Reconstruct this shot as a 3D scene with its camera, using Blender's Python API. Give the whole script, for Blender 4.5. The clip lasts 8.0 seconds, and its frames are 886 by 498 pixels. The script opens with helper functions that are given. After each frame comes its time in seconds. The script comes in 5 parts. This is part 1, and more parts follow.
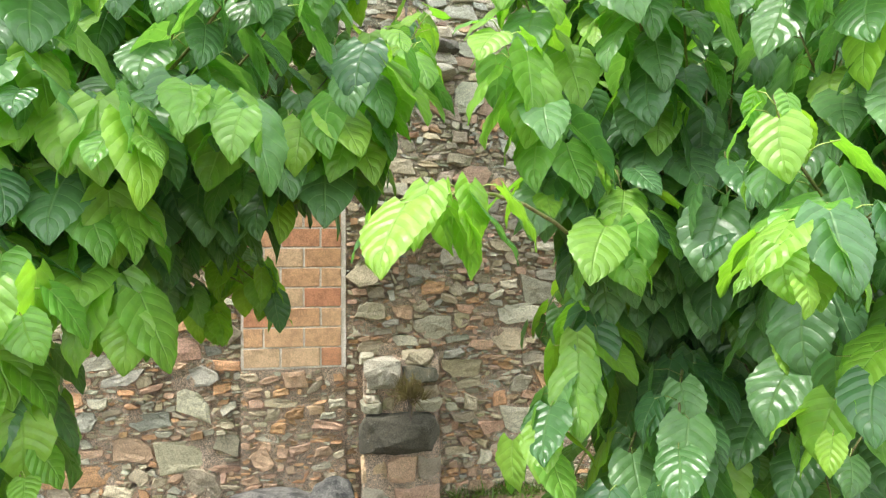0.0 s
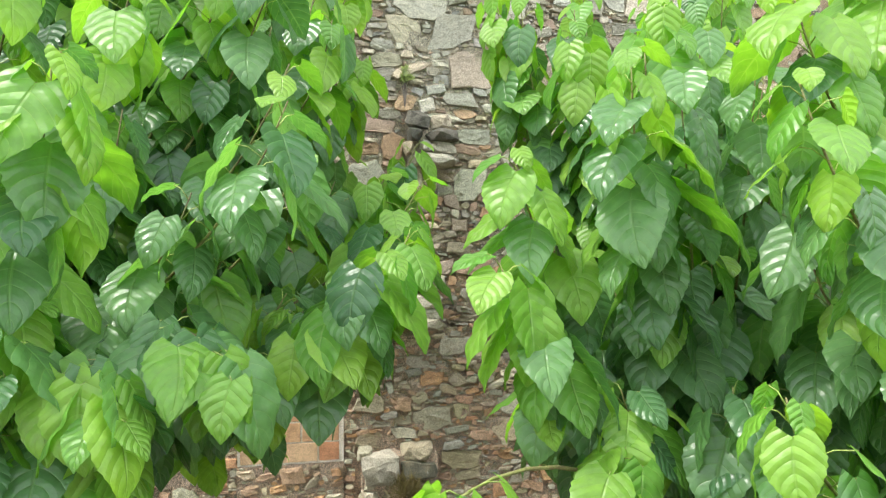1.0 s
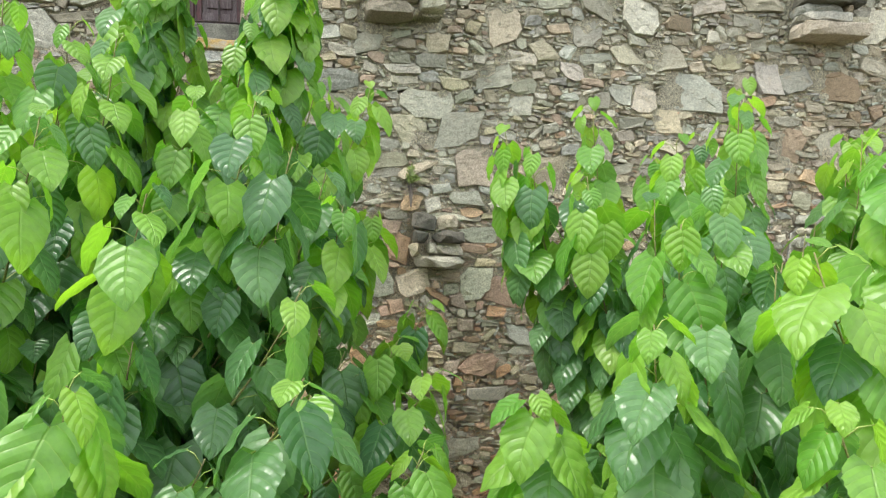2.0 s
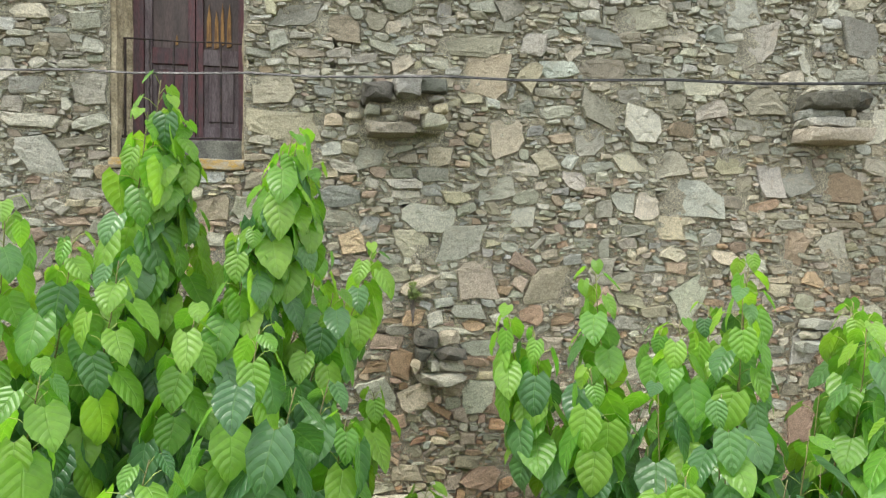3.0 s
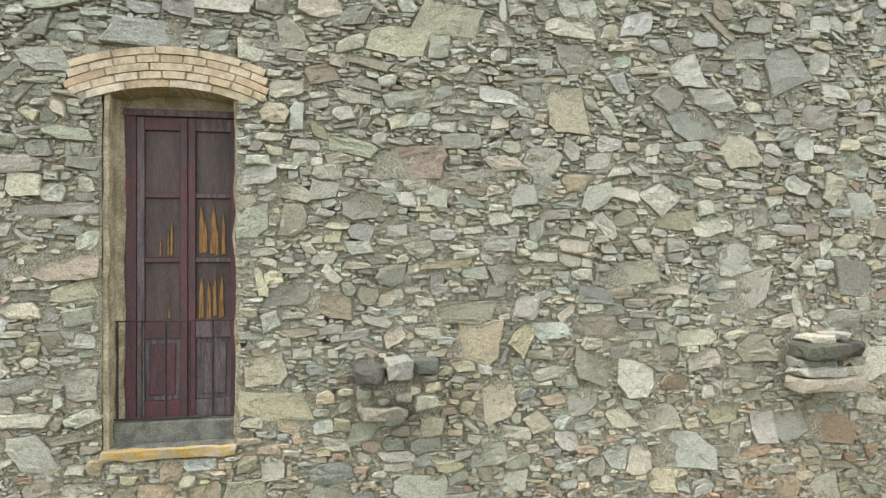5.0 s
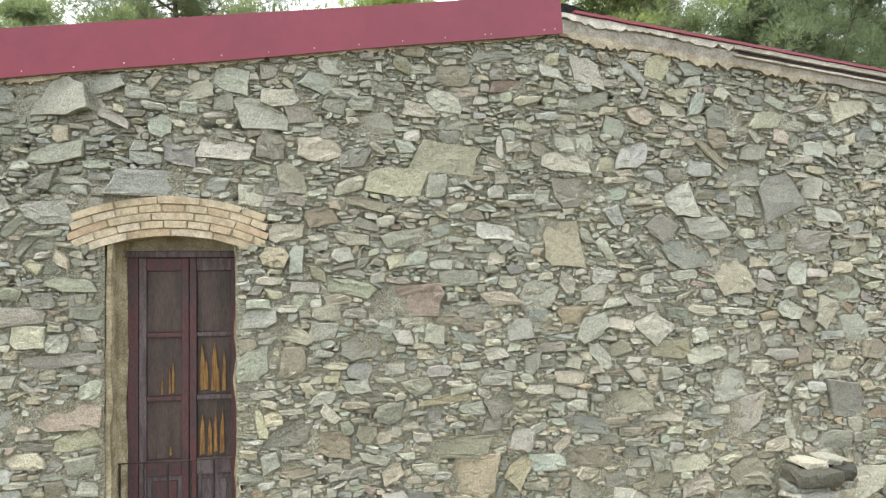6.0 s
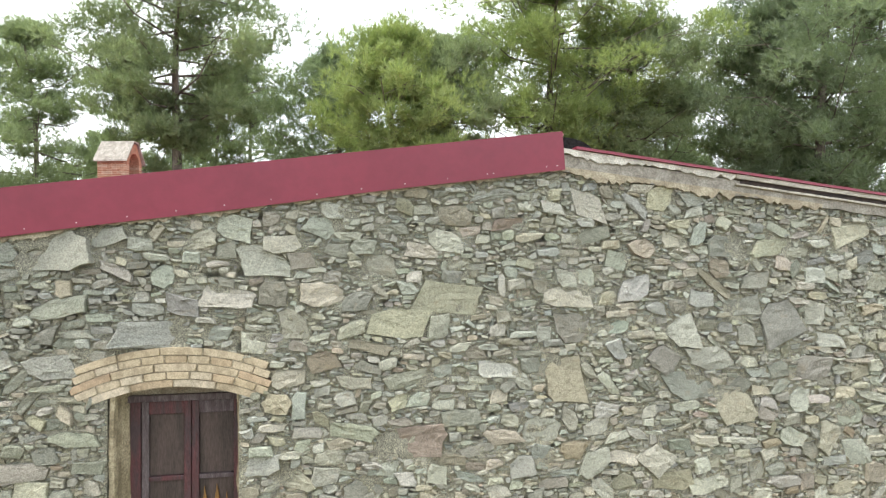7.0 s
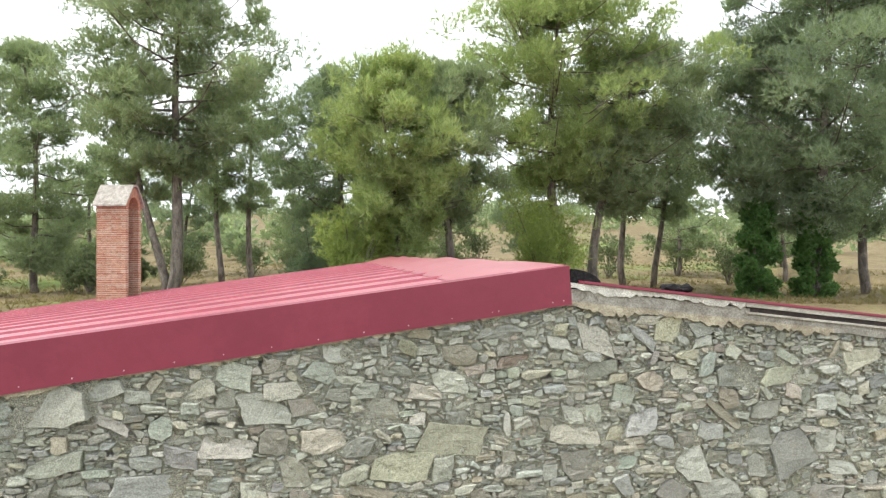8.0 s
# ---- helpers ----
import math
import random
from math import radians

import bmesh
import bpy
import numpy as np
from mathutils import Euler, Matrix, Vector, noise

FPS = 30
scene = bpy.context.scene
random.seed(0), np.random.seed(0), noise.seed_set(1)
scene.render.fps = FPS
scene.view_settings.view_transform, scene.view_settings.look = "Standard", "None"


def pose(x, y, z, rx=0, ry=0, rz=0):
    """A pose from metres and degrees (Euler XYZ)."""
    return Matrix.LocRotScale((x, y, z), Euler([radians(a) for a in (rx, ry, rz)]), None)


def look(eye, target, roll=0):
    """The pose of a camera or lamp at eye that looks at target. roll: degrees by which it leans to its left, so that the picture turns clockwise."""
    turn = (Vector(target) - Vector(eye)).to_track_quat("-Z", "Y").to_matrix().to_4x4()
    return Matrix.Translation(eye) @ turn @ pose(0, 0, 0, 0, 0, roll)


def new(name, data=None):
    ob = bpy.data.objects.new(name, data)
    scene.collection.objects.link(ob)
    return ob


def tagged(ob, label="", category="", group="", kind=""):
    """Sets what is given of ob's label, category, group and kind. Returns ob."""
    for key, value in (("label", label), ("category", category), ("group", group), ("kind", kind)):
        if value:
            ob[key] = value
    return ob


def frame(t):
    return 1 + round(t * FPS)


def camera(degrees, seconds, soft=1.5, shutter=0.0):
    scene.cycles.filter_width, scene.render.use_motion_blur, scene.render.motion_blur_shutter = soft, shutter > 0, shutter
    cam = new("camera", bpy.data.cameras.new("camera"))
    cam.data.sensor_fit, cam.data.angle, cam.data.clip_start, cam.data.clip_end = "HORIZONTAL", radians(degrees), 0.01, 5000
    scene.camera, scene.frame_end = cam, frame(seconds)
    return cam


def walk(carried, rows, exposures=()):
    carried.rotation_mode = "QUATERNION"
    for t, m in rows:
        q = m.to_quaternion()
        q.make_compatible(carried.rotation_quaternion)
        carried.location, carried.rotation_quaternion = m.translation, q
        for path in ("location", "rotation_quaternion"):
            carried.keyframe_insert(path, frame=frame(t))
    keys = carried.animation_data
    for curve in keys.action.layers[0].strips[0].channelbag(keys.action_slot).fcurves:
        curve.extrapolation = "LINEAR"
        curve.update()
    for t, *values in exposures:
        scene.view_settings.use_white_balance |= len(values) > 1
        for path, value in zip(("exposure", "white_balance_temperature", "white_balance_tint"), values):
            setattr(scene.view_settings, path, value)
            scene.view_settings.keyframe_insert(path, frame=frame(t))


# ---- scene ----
cam = camera(69.6, 8.0, 1.25)
PATH = [
    (0, (0.123, 0.261, 1.929), (0.47, 2.23, 1.944), -0.2),
    (0.5, (0.127, 0.283, 2.273), (0.474, 2.253, 2.288), -0.2),
    (1, (0.142, 0.319, 2.627), (0.489, 2.289, 2.642), -0.2),
    (1.5, (0.136, 0.315, 2.993), (0.483, 2.285, 3.008), -0.2),
    (2, (0.093, 0.36, 3.4), (0.444, 2.328, 3.414), -0.2),
    (3.3, (0.086, 0.364, 4.571), (0.435, 2.333, 4.585), -0.2),
    (3.5, (0.091, 0.357, 4.78), (0.444, 2.326, 4.794), -0.2),
    (4, (0.116, 0.354, 5.315), (0.467, 2.323, 5.329), -0.2),
    (4.5, (0.137, 0.339, 5.831), (0.489, 2.308, 5.846), -0.2),
    (4.7, (0.139, 0.339, 6.036), (0.491, 2.308, 6.051), -0.2),
    (5.8, (0.154, 0.271, 7.198), (0.505, 2.24, 7.214), -0.2),
    (6, (0.156, 0.247, 7.411), (0.506, 2.216, 7.428), -0.2),
    (6.5, (0.141, 0.223, 7.957), (0.49, 2.192, 7.974), -0.2),
    (7, (0.142, 0.239, 8.512), (0.491, 2.208, 8.53), -0.2),
    (7.5, (0.132, 0.283, 9.057), (0.482, 2.252, 9.074), -0.2),
    (8, (0.134, 0.341, 9.599), (0.482, 2.311, 9.616), -0.2),
]
EXPOSURES = [(0.0, 1.45), (1.0, 1.2), (2.2, 0.86), (3.4, 0.70), (4.5, 0.80), (8.0, 0.75)]
walk(cam, [(t, look(eye, target, roll)) for t, eye, target, roll in PATH], EXPOSURES)

# ---- world and light: bright overcast sky, soft high sun ----
SUN_EL, SUN_AZ = 62.0, 256.0
world = bpy.data.worlds.new("overcast_sky")
scene.world = world
world.use_nodes = True
wn, wl = world.node_tree.nodes, world.node_tree.links
sky = wn.new("ShaderNodeTexSky")
sky.sky_type, sky.sun_disc = "NISHITA", False
sky.sun_elevation, sky.sun_rotation = radians(SUN_EL), radians(SUN_AZ)
sky.dust_density = 3.0
cloud = wn.new("ShaderNodeTexNoise")
cloud.inputs["Scale"].default_value, cloud.inputs["Detail"].default_value = 2.4, 5.0
cover = wn.new("ShaderNodeValToRGB")
cover.color_ramp.elements[0].position, cover.color_ramp.elements[1].position = 0.30, 0.52
cover.color_ramp.elements[0].color, cover.color_ramp.elements[1].color = (0.35, 0.35, 0.35, 1), (1, 1, 1, 1)
sky_mix = wn.new("ShaderNodeMixRGB")
sky_mix.inputs[2].default_value = (9.2, 9.6, 10.0, 1)
wl.new(cloud.outputs["Fac"], cover.inputs["Fac"])
wl.new(cover.outputs["Color"], sky_mix.inputs[0])
wl.new(sky.outputs["Color"], sky_mix.inputs[1])
wl.new(sky_mix.outputs["Color"], wn["Background"].inputs["Color"])
wn["Background"].inputs["Strength"].default_value = 0.145

sun = new("sun", bpy.data.lights.new("sun", "SUN"))
sun.data.energy, sun.data.angle, sun.data.color = 2.3, radians(12), (1.0, 0.96, 0.88)
az = radians(SUN_AZ)
way = Vector((math.sin(az) * math.cos(radians(SUN_EL)), math.cos(az) * math.cos(radians(SUN_EL)), math.sin(radians(SUN_EL))))
sun.matrix_world = look(way * 60, (0, 0, 0))


# ---- materials ----
def mat(name, rough=0.8, spec=0.3, metal=0.0):
    m = bpy.data.materials.new(name)
    m.use_nodes = True
    b = m.node_tree.nodes["Principled BSDF"]
    b.inputs["Roughness"].default_value = rough
    b.inputs["Specular IOR Level"].default_value = spec
    b.inputs["Metallic"].default_value = metal
    return m, m.node_tree.nodes, m.node_tree.links, b


def noise_tex(n, l, scale, detail=5.0, rough=0.6, vec=None, stretch=None):
    t = n.new("ShaderNodeTexNoise")
    t.inputs["Scale"].default_value, t.inputs["Detail"].default_value, t.inputs["Roughness"].default_value = scale, detail, rough
    if vec is not None:
        if stretch:
            mp = n.new("ShaderNodeMapping")
            mp.inputs["Scale"].default_value = stretch
            l.new(vec, mp.inputs["Vector"])
            vec = mp.outputs["Vector"]
        l.new(vec, t.inputs["Vector"])
    return t.outputs["Fac"]


def ramp(n, l, fac, *stops):
    r = n.new("ShaderNodeValToRGB")
    while len(r.color_ramp.elements) < len(stops):
        r.color_ramp.elements.new(0.5)
    for e, (p, c) in zip(r.color_ramp.elements, stops):
        e.position, e.color = p, (*c, 1) if len(c) == 3 else c
    l.new(fac, r.inputs["Fac"])
    return r.outputs["Color"]


def mix(n, l, a, b, fac=0.5, mode="MIX"):
    m = n.new("ShaderNodeMixRGB")
    m.blend_type = mode
    for sock, v in ((m.inputs[0], fac), (m.inputs[1], a), (m.inputs[2], b)):
        if hasattr(v, "links"):
            l.new(v, sock)
        elif isinstance(v, tuple):
            sock.default_value = (*v, 1)
        else:
            sock.default_value = v
    return m.outputs["Color"]


def arith(n, l, op, a, b=0.0):
    m = n.new("ShaderNodeMath")
    m.operation = op
    for sock, v in ((m.inputs[0], a), (m.inputs[1], b)):
        if hasattr(v, "links"):
            l.new(v, sock)
        else:
            sock.default_value = v
    return m.outputs["Value"]


def bump(n, l, bsdf, height, strength=0.5, distance=0.01):
    b = n.new("ShaderNodeBump")
    b.inputs["Strength"].default_value, b.inputs["Distance"].default_value = strength, distance
    l.new(height, b.inputs["Height"])
    l.new(b.outputs["Normal"], bsdf.inputs["Normal"])


def world_pos(n):
    return n.new("ShaderNodeNewGeometry").outputs["Position"]


def stone_material(name, grain=1.0):
    m, n, l, b = mat(name, 0.88, 0.25)
    pos = world_pos(n)
    base = n.new("ShaderNodeVertexColor")
    base.layer_name = "tint"
    fine = noise_tex(n, l, 105, 5, 0.8, pos)
    streak = noise_tex(n, l, 30, 7, 0.8, pos, (0.8, 1, 1.35))
    stain = noise_tex(n, l, 8, 5, 0.7, pos)
    c = mix(n, l, base.outputs["Color"], ramp(n, l, fine, (0.40, (0.55, 0.55, 0.54)), (0.60, (1.45, 1.44, 1.42))), 0.8, "MULTIPLY")
    c = mix(n, l, c, ramp(n, l, streak, (0.38, (0.55, 0.54, 0.52)), (0.48, (1.0, 1.0, 1.0)), (0.62, (1.28, 1.27, 1.25))), 0.6, "MULTIPLY")
    rust = ramp(n, l, stain, (0.58, (0, 0, 0)), (0.74, (0.4, 0.4, 0.4)))
    c = mix(n, l, c, (0.38, 0.29, 0.18), rust)
    lichen = ramp(n, l, noise_tex(n, l, 34, 4, 0.7, pos), (0.64, (0, 0, 0)), (0.74, (0.45, 0.45, 0.45)))
    c = mix(n, l, c, (0.55, 0.55, 0.50), lichen)
    l.new(c, b.inputs["Base Color"])
    h = arith(n, l, "ADD", arith(n, l, "MULTIPLY", fine, 0.35), streak)
    bump(n, l, b, h, 1.0 * grain, 0.02)
    return m


def mortar_material(name, low, high):
    """Earthy lime mortar: redder clay low on the wall, greyer higher up."""
    m, n, l, b = mat(name, 0.95, 0.15)
    pos = world_pos(n)
    sep = n.new("ShaderNodeSeparateXYZ")
    l.new(pos, sep.inputs[0])
    big = noise_tex(n, l, 1.3, 3, 0.6, pos)
    lift = arith(n, l, "ADD", arith(n, l, "MULTIPLY", sep.outputs["Z"], 0.08), arith(n, l, "MULTIPLY", big, 0.25))
    base = ramp(n, l, lift, (0.225, low), (0.475, high), (0.80, (0.60, 0.60, 0.51)))
    fine = noise_tex(n, l, 120, 5, 0.8, pos)
    mid = noise_tex(n, l, 46, 7, 0.85, pos)
    c = mix(n, l, base, ramp(n, l, fine, (0.4, (0.38, 0.37, 0.35)), (0.6, (1.62, 1.6, 1.56))), 0.9, "MULTIPLY")
    c = mix(n, l, c, ramp(n, l, mid, (0.38, (0.42, 0.41, 0.39)), (0.56, (1.2, 1.2, 1.19))), 0.95, "MULTIPLY")
    l.new(c, b.inputs["Base Color"])
    bump(n, l, b, arith(n, l, "ADD", fine, arith(n, l, "MULTIPLY", mid, 2.0)), 1.0, 0.035)
    return m


def worn_material(name, colour, dark, rough=0.6, scale=12.0, stretch=None, spec=0.3, amount=0.8, relief=0.3, metal=0.0, vary=0.0):
    m, n, l, b = mat(name, rough, spec, metal)
    pos = world_pos(n)
    big = noise_tex(n, l, scale, 5, 0.65, pos, stretch)
    fine = noise_tex(n, l, scale * 9, 5, 0.7, pos, stretch)
    c = ramp(n, l, big, (0.40, dark), (0.60, colour))
    c = mix(n, l, c, ramp(n, l, fine, (0.4, (0.62, 0.62, 0.62)), (0.6, (1.3, 1.3, 1.3))), amount, "MULTIPLY")
    if vary:
        r = n.new("ShaderNodeObjectInfo").outputs["Random"]
        c = mix(n, l, c, ramp(n, l, r, (0.0, (1 - vary,) * 3), (1.0, (1 + vary,) * 3)), 1.0, "MULTIPLY")
    l.new(c, b.inputs["Base Color"])
    l.new(ramp(n, l, fine, (0.2, (rough * 0.8,) * 3), (0.8, (min(1, rough * 1.15),) * 3)), b.inputs["Roughness"])
    bump(n, l, b, fine, relief, 0.006)
    return m


def brick_material(name, stops):
    """Fired clay that differs from brick to brick."""
    m, n, l, b = mat(name, 0.9, 0.2)
    pos = world_pos(n)
    r = n.new("ShaderNodeObjectInfo").outputs["Random"]
    base = ramp(n, l, r, *stops)
    fine = noise_tex(n, l, 110, 6, 0.7, pos)
    mid = noise_tex(n, l, 14, 4, 0.7, pos)
    c = mix(n, l, base, ramp(n, l, fine, (0.4, (0.6, 0.6, 0.6)), (0.6, (1.3, 1.3, 1.3))), 0.5, "MULTIPLY")
    c = mix(n, l, c, ramp(n, l, mid, (0.4, (0.72, 0.7, 0.68)), (0.58, (1.12, 1.11, 1.1))), 0.8, "MULTIPLY")
    l.new(c, b.inputs["Base Color"])
    bump(n, l, b, arith(n, l, "ADD", fine, mid), 0.6, 0.008)
    return m


def leaf_material(name, dark, light, back, gloss=0.34, veins=5.5):
    """Broad leaf: sunken side veins, glossy quilted upper face, light passing through."""
    m, n, l, b = mat(name, gloss, 0.65)
    uv = n.new("ShaderNodeUVMap")
    sep = n.new("ShaderNodeSeparateXYZ")
    l.new(uv.outputs["UV"], sep.inputs[0])
    across = arith(n, l, "ABSOLUTE", arith(n, l, "SUBTRACT", arith(n, l, "MULTIPLY", sep.outputs["X"], 2.0), 1.0))
    along = arith(n, l, "ADD", arith(n, l, "SUBTRACT", sep.outputs["Y"], arith(n, l, "MULTIPLY", arith(n, l, "POWER", across, 1.3), 0.30)), arith(n, l, "MULTIPLY", noise_tex(n, l, 6, 2, 0.5, world_pos(n)), 0.10))
    saw = arith(n, l, "ABSOLUTE", arith(n, l, "SUBTRACT", arith(n, l, "FRACT", arith(n, l, "MULTIPLY", along, veins)), 0.5))
    quilt = arith(n, l, "SUBTRACT", 0.5, saw)
    side = ramp(n, l, quilt, (0.0, (1, 1, 1)), (0.06, (0, 0, 0)))
    rib = ramp(n, l, across, (0.0, (1, 1, 1)), (0.06, (0, 0, 0)))
    vein = mix(n, l, side, rib, 1.0, "LIGHTEN")
    ran = arith(n, l, "FRACT", arith(n, l, "ADD", n.new("ShaderNodeObjectInfo").outputs["Random"], n.new("ShaderNodeNewGeometry").outputs["Random Per Island"]))
    patch = noise_tex(n, l, 30, 3, 0.6, world_pos(n))
    c = ramp(n, l, ran, (0.0, dark), (1.0, light))
    c = mix(n, l, c, ramp(n, l, patch, (0.3, (0.8, 0.82, 0.8)), (0.7, (1.15, 1.12, 1.1))), 0.8, "MULTIPLY")
    c = mix(n, l, c, back, mix(n, l, (0, 0, 0), vein, 0.30))
    l.new(c, b.inputs["Base Color"])
    l.new(ramp(n, l, patch, (0.3, (gloss * 0.85,) * 3), (0.7, (gloss * 1.25,) * 3)), b.inputs["Roughness"])
    h = arith(n, l, "SUBTRACT", arith(n, l, "POWER", arith(n, l, "MULTIPLY", quilt, 2.0), 0.6), arith(n, l, "MULTIPLY", rib, 0.8))
    h = arith(n, l, "ADD", h, arith(n, l, "MULTIPLY", noise_tex(n, l, 38, 2, 0.5, world_pos(n)), 0.7))
    bump(n, l, b, h, 0.62, 0.0065)
    tr = n.new("ShaderNodeBsdfTranslucent")
    glow = mix(n, l, c, (1.7, 1.85, 0.6), 1.0, "MULTIPLY")
    l.new(glow, tr.inputs["Color"])
    both = n.new("ShaderNodeMixShader")
    both.inputs[0].default_value = 0.47
    l.new(b.outputs[0], both.inputs[1])
    l.new(tr.outputs[0], both.inputs[2])
    l.new(both.outputs[0], n["Material Output"].inputs["Surface"])
    return m


def needle_material(name, dark, light):
    m, n, l, b = mat(name, 0.6, 0.25)
    ran = n.new("ShaderNodeNewGeometry").outputs["Random Per Island"]
    big = noise_tex(n, l, 0.55, 3, 0.6, world_pos(n))
    f = arith(n, l, "ADD", arith(n, l, "MULTIPLY", ran, 0.32), arith(n, l, "MULTIPLY", big, 0.75))
    c = ramp(n, l, f, (0.2, dark), (0.85, light))
    l.new(c, b.inputs["Base Color"])
    tr = n.new("ShaderNodeBsdfTranslucent")
    l.new(mix(n, l, c, (1.3, 1.42, 0.85), 1.0, "MULTIPLY"), tr.inputs["Color"])
    both = n.new("ShaderNodeMixShader")
    both.inputs[0].default_value = 0.52
    l.new(b.outputs[0], both.inputs[1])
    l.new(tr.outputs[0], both.inputs[2])
    l.new(both.outputs[0], n["Material Output"].inputs["Surface"])
    return m


def ground_material():
    m, n, l, b = mat("dry_ground", 0.95, 0.1)
    pos = world_pos(n)
    big = noise_tex(n, l, 0.05, 5, 0.6, pos)
    mid = noise_tex(n, l, 0.6, 5, 0.65, pos)
    fine = noise_tex(n, l, 14, 6, 0.75, pos)
    c = ramp(n, l, mid, (0.32, (0.105, 0.086, 0.05)), (0.55, (0.18, 0.143, 0.082)), (0.75, (0.23, 0.19, 0.115)))
    green = ramp(n, l, big, (0.55, (0, 0, 0)), (0.66, (0.8, 0.8, 0.8)))
    c = mix(n, l, c, (0.13, 0.19, 0.05), green)
    c = mix(n, l, c, ramp(n, l, fine, (0.3, (0.5, 0.5, 0.48)), (0.7, (1.35, 1.34, 1.3))), 0.85, "MULTIPLY")
    l.new(c, b.inputs["Base Color"])
    bump(n, l, b, arith(n, l, "ADD", fine, mid), 0.8, 0.05)
    return m


STONE = stone_material("rubble_stone")
MORTAR = mortar_material("earth_mortar", (0.74, 0.59, 0.46), (0.66, 0.62, 0.49))
RENDER_GREY = worn_material("grey_cement", (0.36, 0.34, 0.30), (0.24, 0.22, 0.19), 0.95, 9, relief=0.9)
RENDER_EARTH = worn_material("earth_render", (0.46, 0.41, 0.31), (0.29, 0.245, 0.18), 0.95, 9, relief=0.9)
LIME = worn_material("white_lime", (0.70, 0.68, 0.62), (0.50, 0.48, 0.43), 0.9, 10, relief=0.8)
BLOCK = brick_material("hollow_clay_brick", [(0.0, (0.50, 0.23, 0.13)), (0.2, (0.56, 0.33, 0.18)), (0.55, (0.58, 0.38, 0.22)), (1.0, (0.60, 0.43, 0.27))])
ARCH_BRICK = brick_material("pale_clay_brick", [(0.0, (0.43, 0.33, 0.23)), (0.12, (0.44, 0.365, 0.25)), (0.55, (0.47, 0.40, 0.29)), (1.0, (0.53, 0.47, 0.37))])
REVEAL = worn_material("stained_earth_render", (0.44, 0.38, 0.26), (0.25, 0.21, 0.135), 0.95, 7, relief=0.9)
STEP = worn_material("dark_cement_step", (0.18, 0.18, 0.15), (0.10, 0.10, 0.085), 0.95, 9, relief=0.8)
CHIM_BRICK = brick_material("red_thin_brick", [(0.0, (0.32, 0.16, 0.105)), (0.5, (0.38, 0.235, 0.16)), (1.0, (0.42, 0.32, 0.245))])
JOINT = worn_material("pale_joint", (0.72, 0.66, 0.57), (0.60, 0.54, 0.45), 0.95, 20, relief=0.7)
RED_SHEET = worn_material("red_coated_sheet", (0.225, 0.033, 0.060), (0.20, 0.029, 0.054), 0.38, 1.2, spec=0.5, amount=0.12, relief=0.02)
# same sheet as RED_SHEET, lighter: skylight on the roof top put into the colour
RED_ROOF_LIT = worn_material("red_roof_sheet_lit", (0.37, 0.075, 0.105), (0.32, 0.060, 0.088), 0.45, 1.5, spec=0.6, amount=0.2, relief=0.03)
RED_ROOF_LIT.node_tree.nodes["Principled BSDF"].inputs["Coat Weight"].default_value = 1.0
RED_ROOF_LIT.node_tree.nodes["Principled BSDF"].inputs["Coat Roughness"].default_value = 0.38
SCREW = worn_material("zinc_screw", (0.75, 0.70, 0.68), (0.55, 0.5, 0.5), 0.35, 40, metal=0.6)
PAINT = worn_material("faded_maroon_paint", (0.115, 0.046, 0.05), (0.07, 0.048, 0.052), 0.6, 5, (4, 4, 0.6), amount=0.7, relief=0.35)
PAINT_GREY = worn_material("weathered_grey_wood", (0.15, 0.125, 0.13), (0.085, 0.062, 0.068), 0.75, 6, (5, 5, 0.5), amount=0.9, relief=0.5)
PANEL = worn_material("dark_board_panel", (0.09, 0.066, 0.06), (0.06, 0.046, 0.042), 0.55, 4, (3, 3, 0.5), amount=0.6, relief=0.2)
PEEL = worn_material("bare_split_wood", (0.33, 0.19, 0.065), (0.16, 0.085, 0.04), 0.75, 14, (6, 6, 0.5), amount=0.9, relief=0.6)
# railing iron; its dark colour also stands for shade in the verge hollow
IRON_AND_GAP_SHADE = worn_material("rusty_iron_and_gap_shade", (0.055, 0.035, 0.03), (0.02, 0.016, 0.016), 0.7, 25, spec=0.4)
SILL = worn_material("lichen_stone_sill", (0.42, 0.27, 0.07), (0.34, 0.31, 0.24), 0.95, 13, (1, 1, 2), relief=0.9)
# netting on the roof; the same black stands for shade in the ridge end
NETTING_AND_RIDGE_SHADE = worn_material("black_netting_and_ridge_shade", (0.03, 0.03, 0.03), (0.012, 0.012, 0.012), 0.95, 30, spec=0.05)
CABLE = worn_material("black_cable", (0.03, 0.03, 0.03), (0.015, 0.015, 0.015), 0.28, 20)
WOOD_BEAM = worn_material("pale_timber", (0.55, 0.52, 0.46), (0.38, 0.35, 0.30), 0.8, 8, (0.4, 3, 3), relief=0.5)
DARK_STONE = worn_material("blackened_stone", (0.17, 0.165, 0.15), (0.05, 0.05, 0.048), 0.92, 9, relief=1.0, amount=1.0)
LEAF = leaf_material("mulberry_leaf", (0.062, 0.162, 0.068), (0.150, 0.305, 0.108), (0.30, 0.46, 0.19), 0.31)
LEAF_YOUNG = leaf_material("young_mulberry_leaf", (0.12, 0.30, 0.045), (0.25, 0.43, 0.06), (0.38, 0.54, 0.18), 0.40)
SHOOT = worn_material("green_brown_shoot", (0.22, 0.23, 0.08), (0.15, 0.12, 0.06), 0.6, 20)
PETIOLE = worn_material("pale_green_petiole", (0.36, 0.44, 0.12), (0.28, 0.36, 0.09), 0.5, 20)
